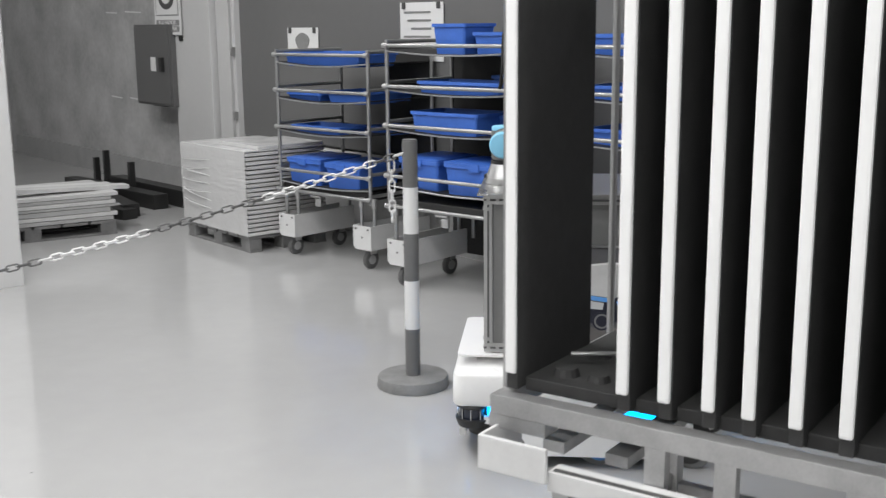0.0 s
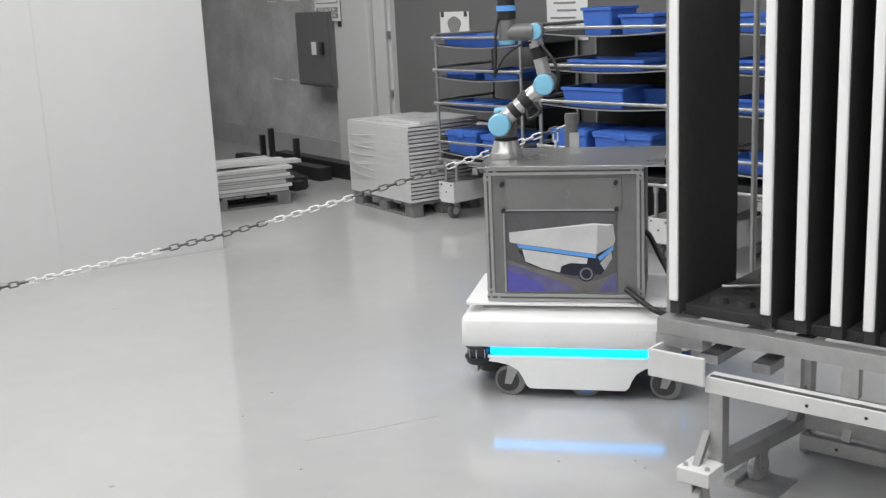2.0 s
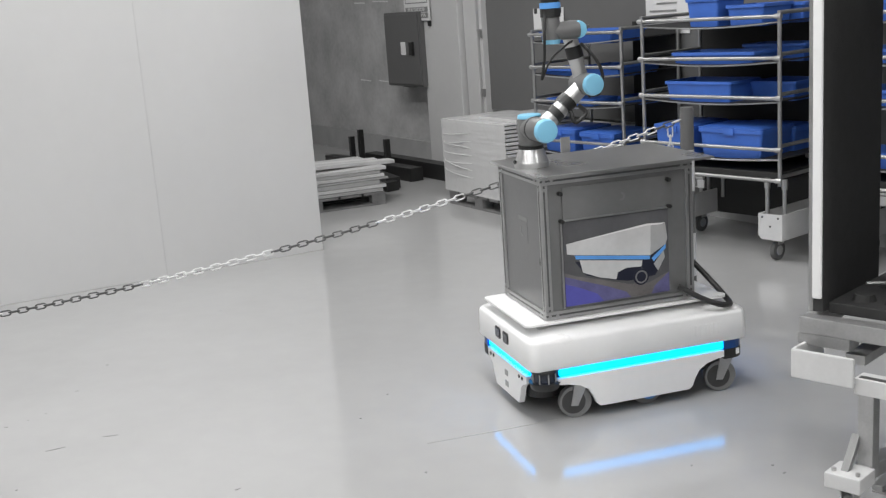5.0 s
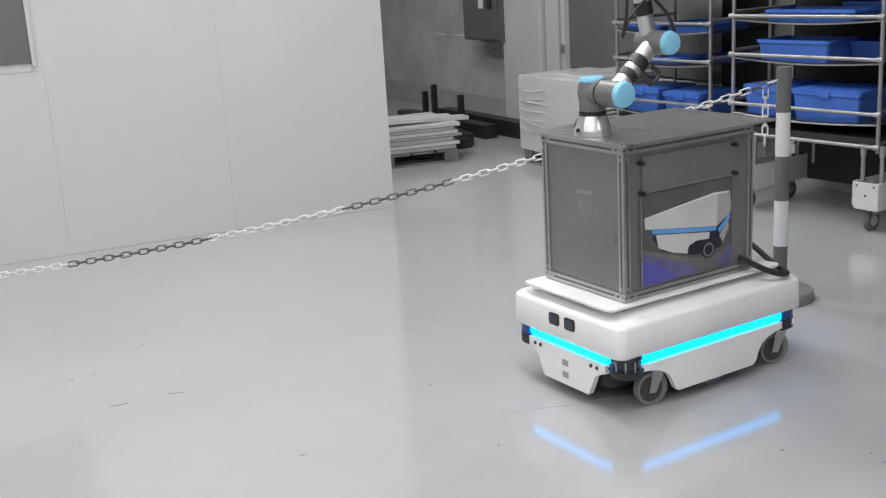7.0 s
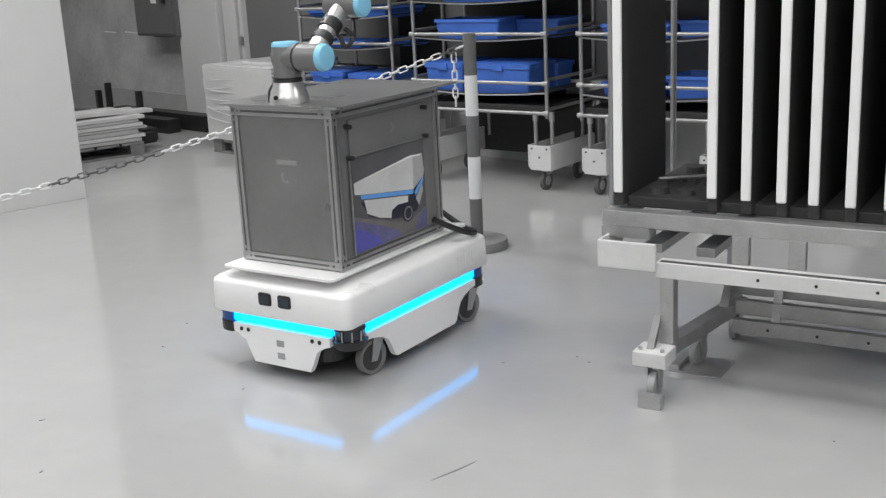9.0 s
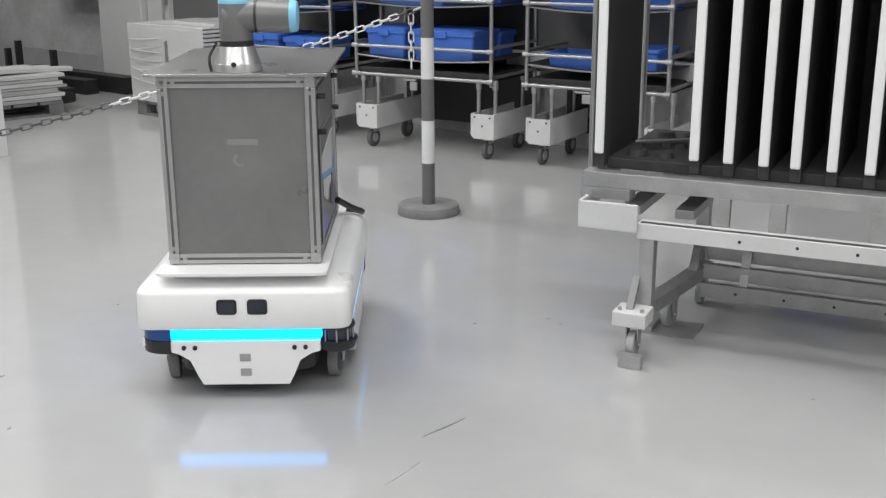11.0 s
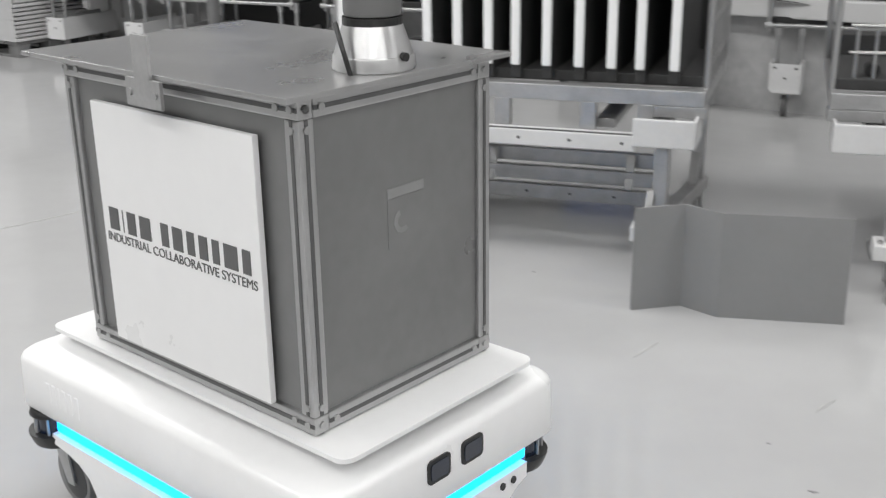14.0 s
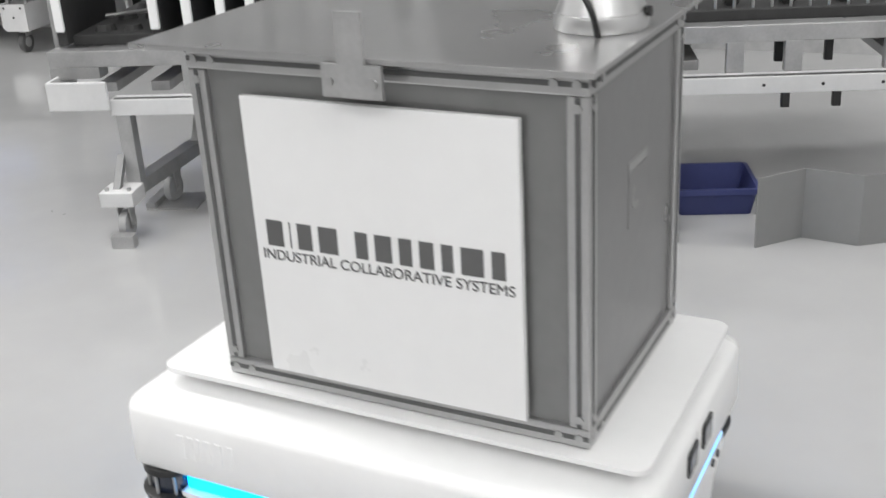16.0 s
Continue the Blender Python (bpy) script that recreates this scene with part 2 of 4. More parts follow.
# pillar, door frame and dark door behind the trolleys
U_PIL0, U_PIL1 = -5.30, -4.42
setting("pillar", box(box(B(), ((U_PIL0 + U_PIL1) / 2 - 0.12, -0.03, 2.1), (U_PIL1 - U_PIL0 - 0.24, 0.16, 4.2), 0.01), (U_PIL1 - 0.12, -0.01, 2.1), (0.2, 0.1, 4.2), 0.008), PILLAR, "white painted pillar beside the dark door", "pillar", WM)
door = setting("door_1", box(B(), (-0.6, 0.02, 2.4), (7.5, 0.06, 3.6)), DOORGREY, "large dark grey sliding door panel", "door", WM)
setting("door_sill", box(B(), (-0.6, -0.02, 0.53), (7.5, 0.08, 0.10), 0.01), PILLAR, "pale ledge below the dark door", "ledge", WM)
rail = setting("door_frame", box(B(), (U_PIL1 + 0.05, -0.03, 2.1), (0.05, 0.06, 4.2), 0.005), PILLAR, "thin pale upright of the door frame", "door frame", WM)
hg = B()
for z in (0.75, 1.25, 1.75):
    box(hg, (U_PIL1 + 0.06, -0.075, z), (0.03, 0.03, 0.07), 0.004)
part("hinge", hg, GALV, rail)

# white partition with seams and a dark window
PA = 49.5
PM = Matrix.Translation((-2.60, 1.30, 0)) @ Matrix.Rotation(radians(PA), 4, "Z")
partition = setting("partition_wall", box(B(), (-3.0, 0.06, 1.75), (6.0, 0.12, 3.5), 0.004), WHITEWALL, "white panelled partition wall with fine joints", "wall", PM)
sm = B()
for x in (-1.03, -2.0, -3.1, -4.2):
    box(sm, (x, 0.0, 1.75 if x != -2.0 else 0.525), (0.005, 0.006, 3.48 if x != -2.0 else 1.05))
box(sm, (-2.54, 0.0, 1.055), (1.1, 0.006, 0.005))
part("panel_joint", sm, PILLAR, partition)
win = part("window", box(B(), (-2.56, -0.004, 1.61), (1.02, 0.02, 1.02), 0.004), DOORGREY, partition, "dark window in the white partition")
part("window_frame", box(B(), (-2.045, -0.008, 1.61), (0.02, 0.03, 1.06), 0.003), PILLAR, partition)

# ceiling light fittings, unseen, one added over each assumed lamp
for i, (lx, ly) in enumerate(LAMPS):
    lt = thing("ceiling_light", "long white ceiling fitting added out of view", "ceiling light", Matrix.Translation((lx, ly, 4.12)) @ Matrix.Rotation(radians(UA), 4, "Z"), "hall lights")
    part("housing", box(B(), (0, 0, 0.04), (2.5, 0.6, 0.08), 0.01), WHITEMETAL, lt)

# floor scuffs, specks and faint wheel streaks
SCUFFS = [(0.209, -2.346, 0.16, 48), (-2.03, -1.91, 0.07, 47), (-1.9, -1.75, 0.06, 30)]
SPECKS = [(-1.019, -1.117), (-2.5, -1.02), (-2.4, -1.35), (-2.34, -1.61), (-2.36, -1.69), (-2.4, -1.77), (-1.91, -2.24), (0.52, -1.47), (-0.57, -1.78), (0.27, -1.53), (-2.47, -0.12), (-1.14, -2.05), (1.24, -2.12), (-1.01, -1.38), (1.62, -3.44), (1.65, -3.58), (0.56, -1.52), (-0.96, -2.4), (1.598, -3.24)]
STREAKS = [(0.12, -2.61, 0.14, 58), (1.79, -3.08, 0.09, 39), (1.45, -2.73, 0.13, 46), (-0.46, -1.39, 0.52, 39)]
for i, (x, y, ln, an, wd, mt) in enumerate([(*q, 0.008, MARK) for q in SCUFFS] + [(*q, 0.010 + 0.010 * (k % 3) / 2, (37 * k) % 180, 0.009, MARK) for k, q in enumerate(SPECKS)] + [(*q, 0.006, MARKFAINT) for q in STREAKS]):
    pts = [(ln * (k / 8 - 0.5), wd * (0.5 - abs(k / 8 - 0.5)) * (1 if s else -1) + 0.1 * wd * math.sin(k + i)) for s in (0, 1) for k in (range(9) if s == 0 else range(7, 0, -1))]
    sc = part("floor_scuff", prism(B(), pts, "z", 0.0, 0.0012), mt)
    sc.matrix_basis = pose(x, y, 0.0, 0, 0, an)
    tagged(sc, "faint wheel streak on the epoxy floor" if mt is MARKFAINT else "thin dark scuff mark on the epoxy floor" if ln > 0.05 else "small dark speck on the epoxy floor", "floor mark", "floor marks")

# ---- mobile robot ----
robot = thing("mobile_robot", "white mobile robot with cyan light strips, grey cabinet and arm", "robot")


def build_robot():
    # cover with rounded corners
    rings = []
    for z, dx, r in ((0.196, 0.004, 0.036), (0.203, 0.0, 0.04), (0.309, 0.002, 0.042), (0.318, 0.005, 0.042), (0.325, 0.013, 0.042), (0.328, 0.024, 0.04), (0.333, 0.06, 0.036), (0.343, 0.09, 0.03)):
        rings.append([(x, y, z) for x, y in rounded(0.445 - dx, 0.29 - dx, r)])
    cover = part("cover", loft(B(), rings), WHITE, robot, "glossy white plastic top cover", True)
    part("deck_plate", prism(B(), rounded(0.42, 0.238, 0.025), "z", 0.364, 0.372), WHITE, robot, "thin white mounting plate")
    part("deck_riser", prism(B(), rounded(0.37, 0.2, 0.02), "z", 0.338, 0.363), WHITEMETAL, robot)
    # embossed mark on the cover sides as plain raised bars
    for sy in (1, -1):
        for x0, w in ((0, 0.012), (0.022, 0.012), (0.044, 0.012), (0.062, 0.007), (0.078, 0.012), (0.098, 0.014)):
            part("raised_mark", box(B(), (-0.22 - x0, sy * 0.287, 0.262), (w, 0.006, 0.05), 0.002), WHITE, cover)
    part("chassis", prism(B(), rounded(0.40, 0.185, 0.05), "z", 0.06, 0.135), BLACK, robot, "black inner chassis")
    # hidden plate over the wheels, added to stop strip light leaking underneath
    part("wheel_cover", prism(B(), rounded(0.405, 0.258, 0.05), "z", 0.135, 0.1965), BLACK, robot, "black inner plate added to keep strip light from under the body")
    # side skirts with wheel arches
    side = [(0.34, 0.152), (0.34, 0.132), (0.30, 0.128), (0.255, 0.118), (0.222, 0.1), (0.205, 0.075), (0.19, 0.045), (0.176, 0.034), (-0.19, 0.034), (-0.205, 0.045), (-0.215, 0.07), (-0.235, 0.098), (-0.265, 0.115), (-0.31, 0.126), (-0.405, 0.132), (-0.405, 0.152)]
    for sy in (1, -1):
        pts = side if sy > 0 else [(-x, z) for x, z in side]
        lo, hi = (0.262, 0.282) if sy > 0 else (-0.282, -0.262)
        sk = part("side_skirt", prism(B(), pts, "y", lo, hi), WHITE, robot)
        st = part("light_strip", box(B(), (-0.035 * sy, sy * 0.268, 0.175), (0.73, 0.018, 0.036), 0.006), STRIPBLUE, robot, "glowing cyan light strip")
    front = [(0.205, 0.152), (0.205, 0.125), (0.18, 0.118), (0.15, 0.1), (0.132, 0.06), (0.118, 0.034), (-0.118, 0.034), (-0.132, 0.06), (-0.15, 0.1), (-0.18, 0.118), (-0.205, 0.125), (-0.205, 0.152)]
    for sx in (1, -1):
        lo, hi = (0.412, 0.434) if sx > 0 else (-0.434, -0.412)
        fs = part("end_skirt", prism(B(), front, "x", lo, hi), WHITE, robot)
        part("light_strip", box(B(), (sx * 0.418, 0.0, 0.175), (0.018, 0.42, 0.036), 0.006), STRIPBLUE, robot, "glowing cyan light strip")
        for y in (-0.165, -0.135, 0.135, 0.165):
            part("sensor", cyl(B(), (sx * 0.43, y, 0.135), (sx * 0.437, y, 0.135), 0.0065, seg=12), BLACK, fs)
        for z in (0.108, 0.068):
            part("port_cover", box(B(), (sx * 0.4345, 0.0, z), (0.004, 0.03, 0.02), 0.001), RIM, fs)
    # front sensor windows
    for y in (-0.041, 0.041):
        fr = part("camera_window", prism(B(), [(y + p, 0.279 + q) for p, q in rounded(0.027, 0.022, 0.009, 4)], "x", 0.4345, 0.4465), BLACK, robot, "dark rounded camera window")
        part("glass", prism(B(), [(y + p, 0.279 + q) for p, q in rounded(0.021, 0.0155, 0.006, 4)], "x", 0.446, 0.448), LENSDARK, fr)
    # laser scanners on two corners, dark covers on the others
    for sx, sy in ((1, 1), (-1, -1)):
        c = (sx * 0.378, sy * 0.245)
        sc = part("laser_scanner", cyl(B(), (*c, 0.118), (*c, 0.144), 0.05, 0.06, 28, 0.004), BLACK, robot, "round black laser scanner", True)
        part("scanner_window", cyl(B(), (*c, 0.144), (*c, 0.184), 0.044, seg=28), LENSDARK, sc)
        part("scanner_cap", cyl(B(), (*c, 0.184), (*c, 0.197), 0.054, 0.05, 28, 0.003), BLACK, sc, "", True)
        for k in range(5):
            a = radians(40 * k - 80) + math.atan2(sy, sx)
            part("fin", box(B(), (c[0] + 0.047 * math.cos(a), c[1] + 0.047 * math.sin(a), 0.164), (0.004, 0.004, 0.04)), RIM, sc)
    # corner covers: glow from the strips is part of their blue
    for sx, sy in ((1, -1), (-1, 1)):
        part("corner_cover", prism(B(), [(sx * (0.375 + 0.06 * math.cos(a)), sy * (0.222 + 0.06 * math.sin(a))) for a in (radians(15 * k) for k in range(7))] + [(sx * 0.34, sy * 0.282), (sx * 0.34, sy * 0.2), (sx * 0.435, sy * 0.2)], "z", 0.155, 0.196), NAVYGLOW, robot, "dark blue corner cover, strip glow in its colour")
        part("corner_guard", prism(B(), [(sx * (0.375 + 0.062 * math.cos(a)), sy * (0.222 + 0.062 * math.sin(a))) for a in (radians(15 * k) for k in range(7))] + [(sx * 0.34, sy * 0.284), (sx * 0.34, sy * 0.2), (sx * 0.437, sy * 0.2)], "z", 0.12, 0.153), BLACK, robot, "black corner guard")
    # casters and drive wheels
    def wheel(x, y, r, w, turn, name, rimmat):
        h = Matrix.Translation((x, y, 0)) @ Matrix.Rotation(radians(turn), 4, "Z")
        wb = part(name, cyl(B(), (0, -w / 2, r), (0, w / 2, r), r, seg=32, bevel=0.006), TYRE, robot, "grey rubber wheel", True)
        wb.matrix_basis = h
        part("rim", cyl(B(), (0, -w / 2 - 0.002, r), (0, w / 2 + 0.002, r), r * 0.74, seg=24, bevel=0.003), rimmat, wb, "", True)
        part("hub", cyl(B(), (0, -w / 2 - 0.007, r), (0, w / 2 + 0.007, r), r * 0.2, seg=12), RUBBER, wb)
        if name == "caster_wheel":
            fk = B()
            for s in (1, -1):
                prism(fk, [(-0.012, r - 0.012), (0.014, r - 0.014), (0.058, 0.14), (0.005, 0.14)], "y", s * (w / 2 + 0.007) - 0.002, s * (w / 2 + 0.007) + 0.002)
            box(fk, (0.03, 0, 0.144), (0.07, w + 0.02, 0.008))
            part("fork", fk, GALV, wb, "bent steel caster fork")
    for sy in (1, -1):
        wheel(0.258, sy * 0.232, 0.062, 0.03, 172 * sy, "caster_wheel", WHEELDARK)
        wheel(-0.345, sy * 0.236, 0.062, 0.03, 174 - 4 * sy, "caster_wheel", WHEELDARK)
        # cyan rim colour stands in for the strips' reflection on a dark wheel
        wheel(-0.035, sy * 0.228, 0.066, 0.03, 0, "drive_wheel", PRINTREFLCYAN)
    # the vehicle's outer size: 0.89 m by 0.6 m
    for ob in robot.children_recursive:
        inner = ob.name.startswith(("camera_window", "glass"))
        wheeled = ob.name.startswith(("caster_wheel", "drive_wheel")) or (ob.parent and ob.parent.name.startswith(("caster_wheel", "drive_wheel")))
        if wheeled:
            ob.location.x -= 0.008
            ob.location.y *= 1.035
            continue
        if ob.name.startswith("deck_plate"):
            for v in ob.data.vertices:
                v.co.x = v.co.x * 0.98 + 0.012
            continue
        for v in ob.data.vertices:
            v.co.x, v.co.y = v.co.x - 0.008, v.co.y * 1.035
            if not inner:
                v.co.z = float(np.interp(v.co.z, (0, 0.034, 0.152, 0.197, 0.3, 0.343), (0, 0.044, 0.174, 0.213, 0.303, 0.345)))
    # cabinet frame of aluminium profiles
    X0, X1, Y, Z0, Z1, w = -0.272, 0.336, 0.215, 0.375, 0.902, 0.03

    def profile(a, b, name="frame_profile"):
        a, b = Vector(a), Vector(b)
        d = (b - a)
        ax = max(range(3), key=lambda k: abs(d[k]))
        s = [w, w, w]
        s[ax] = d.length
        p = part(name, box(B(), (a + b) / 2, s, 0.003), ALU, robot, "slotted aluminium frame profile")
        g = B()
        for k in range(3):
            if k != ax:
                for sg in (1, -1):
                    c = (a + b) / 2
                    c[k] += sg * (w / 2)
                    q = [0.007, 0.007, 0.007]
                    q[ax], q[k] = d.length - 0.002, 0.0016
                    box(g, c, q)
        part("groove", g, ALUDARK, p)

    h = w / 2
    for x in (X0 + h, X1 - h):
        for y in (-Y + h, Y - h):
            profile((x, y, Z0 + w), (x, y, Z1 - w))
    for z in (Z0 + h, Z1 - h):
        for y in (-Y + h, Y - h):
            profile((X0, y, z), (X1, y, z))
        for x in (X0 + h, X1 - h):
            profile((x, -Y + w, z), (x, Y - w, z))
    # corner screws
    sw = cyl(B(), (0, 0, 0), (0, 0, 0.003), 0.006, seg=10)
    first = part("screw", sw, STEELPLATE, robot)
    first.matrix_basis = Matrix.Translation((X1, -Y + h, Z1 - h)) @ Matrix.Rotation(radians(90), 4, "Y")
    for z in (Z0 + h, Z1 - h, Z1 - w - h, Z0 + w + h):
        for y in (-Y + h, Y - h, -Y + w + h, Y - w - h):
            if abs(y) < Y - w and Z0 + w < z < Z1 - w:
                continue
            again(first, "screw", robot, Matrix.Translation((X1, y, z)) @ Matrix.Rotation(radians(90), 4, "Y"))
        for x in (X0 + h, X1 - h, X0 + w + h, X1 - w - h):
            if X0 + w < x < X1 - w and Z0 + w < z < Z1 - w:
                continue
            for sy in (1, -1):
                again(first, "screw", robot, Matrix.Translation((x, sy * Y, z)) @ Matrix.Rotation(radians(-90 * sy), 4, "X"))
    # panels
    fp = part("front_panel", box(B(), (X1 - 0.012, 0, (Z0 + Z1) / 2), (0.008, 2 * Y - 2 * w, Z1 - Z0 - 2 * w)), PANELGREY, robot, "dark grey sheet front panel")
    part("rear_panel", box(B(), (X0 + 0.012, 0, (Z0 + Z1) / 2), (0.008, 2 * Y - 2 * w, Z1 - Z0 - 2 * w)), PANELGREY, robot, "dark grey sheet rear panel")
    lp = part("left_panel", box(B(), ((X0 + X1) / 2, Y - 0.012, (Z0 + Z1) / 2), (X1 - X0 - 2 * w, 0.008, Z1 - Z0 - 2 * w)), PANELGREY, robot, "dark grey sheet side panel")
    rp = part("right_panel", box(B(), ((X0 + X1) / 2, -Y + 0.012, (Z0 + Z1) / 2), (X1 - X0 - 2 * w, 0.008, Z1 - Z0 - 2 * w)), PANELGREY, robot, "dark grey sheet side panel")
    part("access_door", box(B(), ((X0 + X1) / 2, Y - 0.004, 0.795), (0.44, 0.006, 0.125), 0.002), PANELGREY, lp, "upper grey access door")
    # faint badges as plain shapes
    part("badge", box(B(), (X1 - 0.0075, 0.01, 0.722), (0.0015, 0.085, 0.016)), FAINTINK, fp, "faint pale badge print")
    part("badge", box(B(), (X1 - 0.0077, 0.01, 0.672), (0.0012, 0.085, 0.082)), PANELGREY, fp)
    part("badge", prism(B(), [((0.02 if k < 9 else 0.011) * math.cos(radians(110 + (k if k < 9 else 17 - k) * 25)), (0.02 if k < 9 else 0.011) * math.sin(radians(110 + (k if k < 9 else 17 - k) * 25)) + 0.672) for k in range(18)], "x", X1 - 0.0072, X1 - 0.0062), FAINTINK, fp)
    part("badge", prism(B(), [((0.016 if k < 9 else 0.009) * math.cos(radians(-70 + (k if k < 9 else 17 - k) * -25)) + 0.02, (0.016 if k < 9 else 0.009) * math.sin(radians(-70 + (k if k < 9 else 17 - k) * -25)) + 0.80) for k in range(18)], "y", Y - 0.0012, Y), PALEINK, lp)
    for x, z in ((0.264, 0.838), (-0.166, 0.842), (0.262, 0.737), (-0.168, 0.742)):
        part("knob", cyl(B(), (x, Y - 0.006, z), (x, Y + 0.02, z), 0.008, seg=14, bevel=0.002), BLACK, lp, "black clamping knob", True)
    # poster of a vehicle on the left side
    po = part("poster", box(B(), (0.044, Y - 0.004, 0.5735), (0.422, 0.004, 0.315)), PRINTDARK, robot, "dark printed poster showing a white vehicle")

    def printed(pts, layer, material):
        out = [(0.255 - 0.422 * px, 0.731 - 0.315 * py) for px, py in pts]
        part("print", prism(B(), out, "y", Y - 0.003, Y - 0.0017 + 0.0004 * layer), material, po)

    def disc(cx, cy, r):
        return [(cx + r * math.cos(k * math.pi / 8), cy + 1.34 * r * math.sin(k * math.pi / 8)) for k in range(16)]

    # printed floor in violet and warm grey, then the white vehicle with its blue light line
    printed([(0.0, 0.6), (0.12, 0.66), (0.35, 0.74), (0.6, 0.84), (0.8, 0.86), (1.0, 0.76), (1.0, 1.0), (0.0, 1.0)], 0, PRINTWARM)
    printed([(0.0, 0.64), (0.16, 0.72), (0.38, 0.82), (0.58, 0.93), (0.62, 1.0), (0.0, 1.0)], 1, PRINTVIOLET)
    printed([(0.0, 0.73), (0.14, 0.8), (0.3, 0.9), (0.36, 1.0), (0.0, 1.0)], 2, PRINTBLUE)
    printed([(0.86, 0.9), (1.0, 0.76), (1.0, 1.0), (0.82, 1.0)], 1, PRINTVIOLET)
    printed([(0.10, 0.48), (0.74, 0.58), (0.96, 0.42), (0.95, 0.62), (0.86, 0.78), (0.6, 0.8), (0.45, 0.76), (0.2, 0.66)], 1, PRINTBLACK)
    printed([(0.026, 0.26), (0.79, 0.145), (0.83, 0.165), (0.83, 0.38), (0.82, 0.53), (0.10, 0.40), (0.03, 0.38)], 2, PRINTWHITE)
    printed([(0.79, 0.145), (0.97, 0.16), (0.99, 0.35), (0.97, 0.42), (0.82, 0.53), (0.83, 0.165)], 2, PRINTPALE)
    printed([(0.026, 0.26), (0.79, 0.145), (0.97, 0.16), (0.93, 0.175), (0.80, 0.168)], 3, SIGNWHITE)
    printed([(0.145, 0.47), (0.74, 0.58), (0.73, 0.65), (0.585, 0.64), (0.5, 0.68), (0.485, 0.76), (0.33, 0.71), (0.17, 0.62)], 3, PRINTWHITE)
    printed([(0.10, 0.405), (0.82, 0.535), (0.81, 0.58), (0.11, 0.45)], 4, PRINTREFLCYAN)
    printed([(0.83, 0.57), (0.97, 0.42), (0.97, 0.47), (0.85, 0.61)], 4, PRINTREFLCYAN)
    printed([(0.85, 0.64), (0.95, 0.49), (0.96, 0.58), (0.89, 0.73)], 3, PRINTPALE)
    printed([(0.74, 0.57), (0.84, 0.58), (0.82, 0.68), (0.74, 0.67)], 5, PRINTBLACK)
    printed(disc(0.725, 0.775, 0.075), 4, PRINTBLACK)
    printed(disc(0.725, 0.775, 0.06), 5, PRINTGREY)
    printed(disc(0.725, 0.775, 0.045), 6, PRINTBLACK)
    part("edge_strip", box(B(), (0.262, Y + 0.001, 0.5735), (0.006, 0.004, 0.325)), ALU, po)
    part("edge_strip", box(B(), (0.044, Y + 0.001, 0.737), (0.44, 0.004, 0.006)), ALU, po)
    # white sign on the right side
    sg = part("sign_board", box(B(), (0.035, -Y - 0.006, 0.624), (0.425, 0.012, 0.435), 0.002), SIGNWHITE, robot, "white sign board with dark grey lettering")
    ys = -Y - 0.0125
    x = -0.162
    for ch in (0.035, 0.012, 0.032, 0.038, -0.018, 0.028, 0.034, 0.028, 0.03, 0.026, 0.04, 0.028):
        if ch < 0:
            x += -ch
            continue
        ch *= 1.13
        part("heading_bar", box(B(), (x + ch / 2, ys, 0.638), (ch - 0.012, 0.0012, 0.04)), LETTER, sg)
        x += ch
    text("lettering", "INDUSTRIAL COLLABORATIVE SYSTEMS", 0.0228, Matrix.Translation((0.035, ys, 0.603)) @ Matrix.Rotation(radians(90), 4, "X"), LETTER, sg)
    # top plate with bracket
    tp = part("top_plate", box(B(), (0.005, 0.0, Z1 + 0.006), (0.70, 0.5, 0.008), 0.0015), STEELPLATE, robot, "brushed steel top plate")
    bk = B()
    prism(bk, [(-0.045, 0.86), (0.045, 0.86), (0.045, 0.904), (0.02, 0.904), (0.02, 0.972), (-0.02, 0.972), (-0.02, 0.904), (-0.045, 0.904)], "y", -0.262, -0.256)
    br = part("bracket", bk, GALV, robot, "bent grey steel bracket")
    br.location = (0.03, 0.004, 0)
    for dx in (-0.033, 0.033):
        part("screw", cyl(B(), (dx, -0.262, 0.882), (dx, -0.266, 0.882), 0.006, seg=12), STEELPLATE, br)
    # cable at the rear
    part("cable", tube(B(), curve_pts([(-0.2, 0.219, 0.43), (-0.27, 0.262, 0.385), (-0.33, 0.288, 0.358), (-0.385, 0.275, 0.348), (-0.405, 0.2, 0.362), (-0.37, 0.1, 0.44), (-0.32, 0.02, 0.52), (-0.285, -0.03, 0.58), (-0.262, -0.04, 0.6)]), 0.011), BLACK, robot, "thick black cable loop", True)
    # arm
    bx, by = 0.277, 0.0
    base = part("arm_base", cyl(cyl(B(), (bx, by, 0.912), (bx, by, 0.935), 0.066, 0.064, 32, 0.003), (bx, by, 0.935), (bx, by, 0.98), 0.062, 0.047, 32), ARMSILVER, robot, "silver conical arm base", True)
    part("base_screw", cyl(B(), (bx + 0.062, by, 0.935), (bx + 0.07, by, 0.935), 0.007, seg=12), BLACK, base)
    part("base_cable", tube(B(), curve_pts([(bx + 0.02, by - 0.07, 0.91), (bx + 0.01, by - 0.075, 0.95), (bx - 0.02, by - 0.06, 0.985)]), 0.004, 8), BLACK, base)
    part("base_ring", cyl(B(), (bx, by, 0.98), (bx, by, 0.992), 0.047, seg=32), BLACK, base)
    shoulder = part("shoulder", cyl(cyl(B(), (bx, by, 0.992), (bx, by, 1.095), 0.045, seg=32, bevel=0.008), (bx, by - 0.03, 1.058), (bx, 0.15, 1.058), 0.044, seg=32, bevel=0.006), ARMGREY, robot, "grey shoulder joint", True)
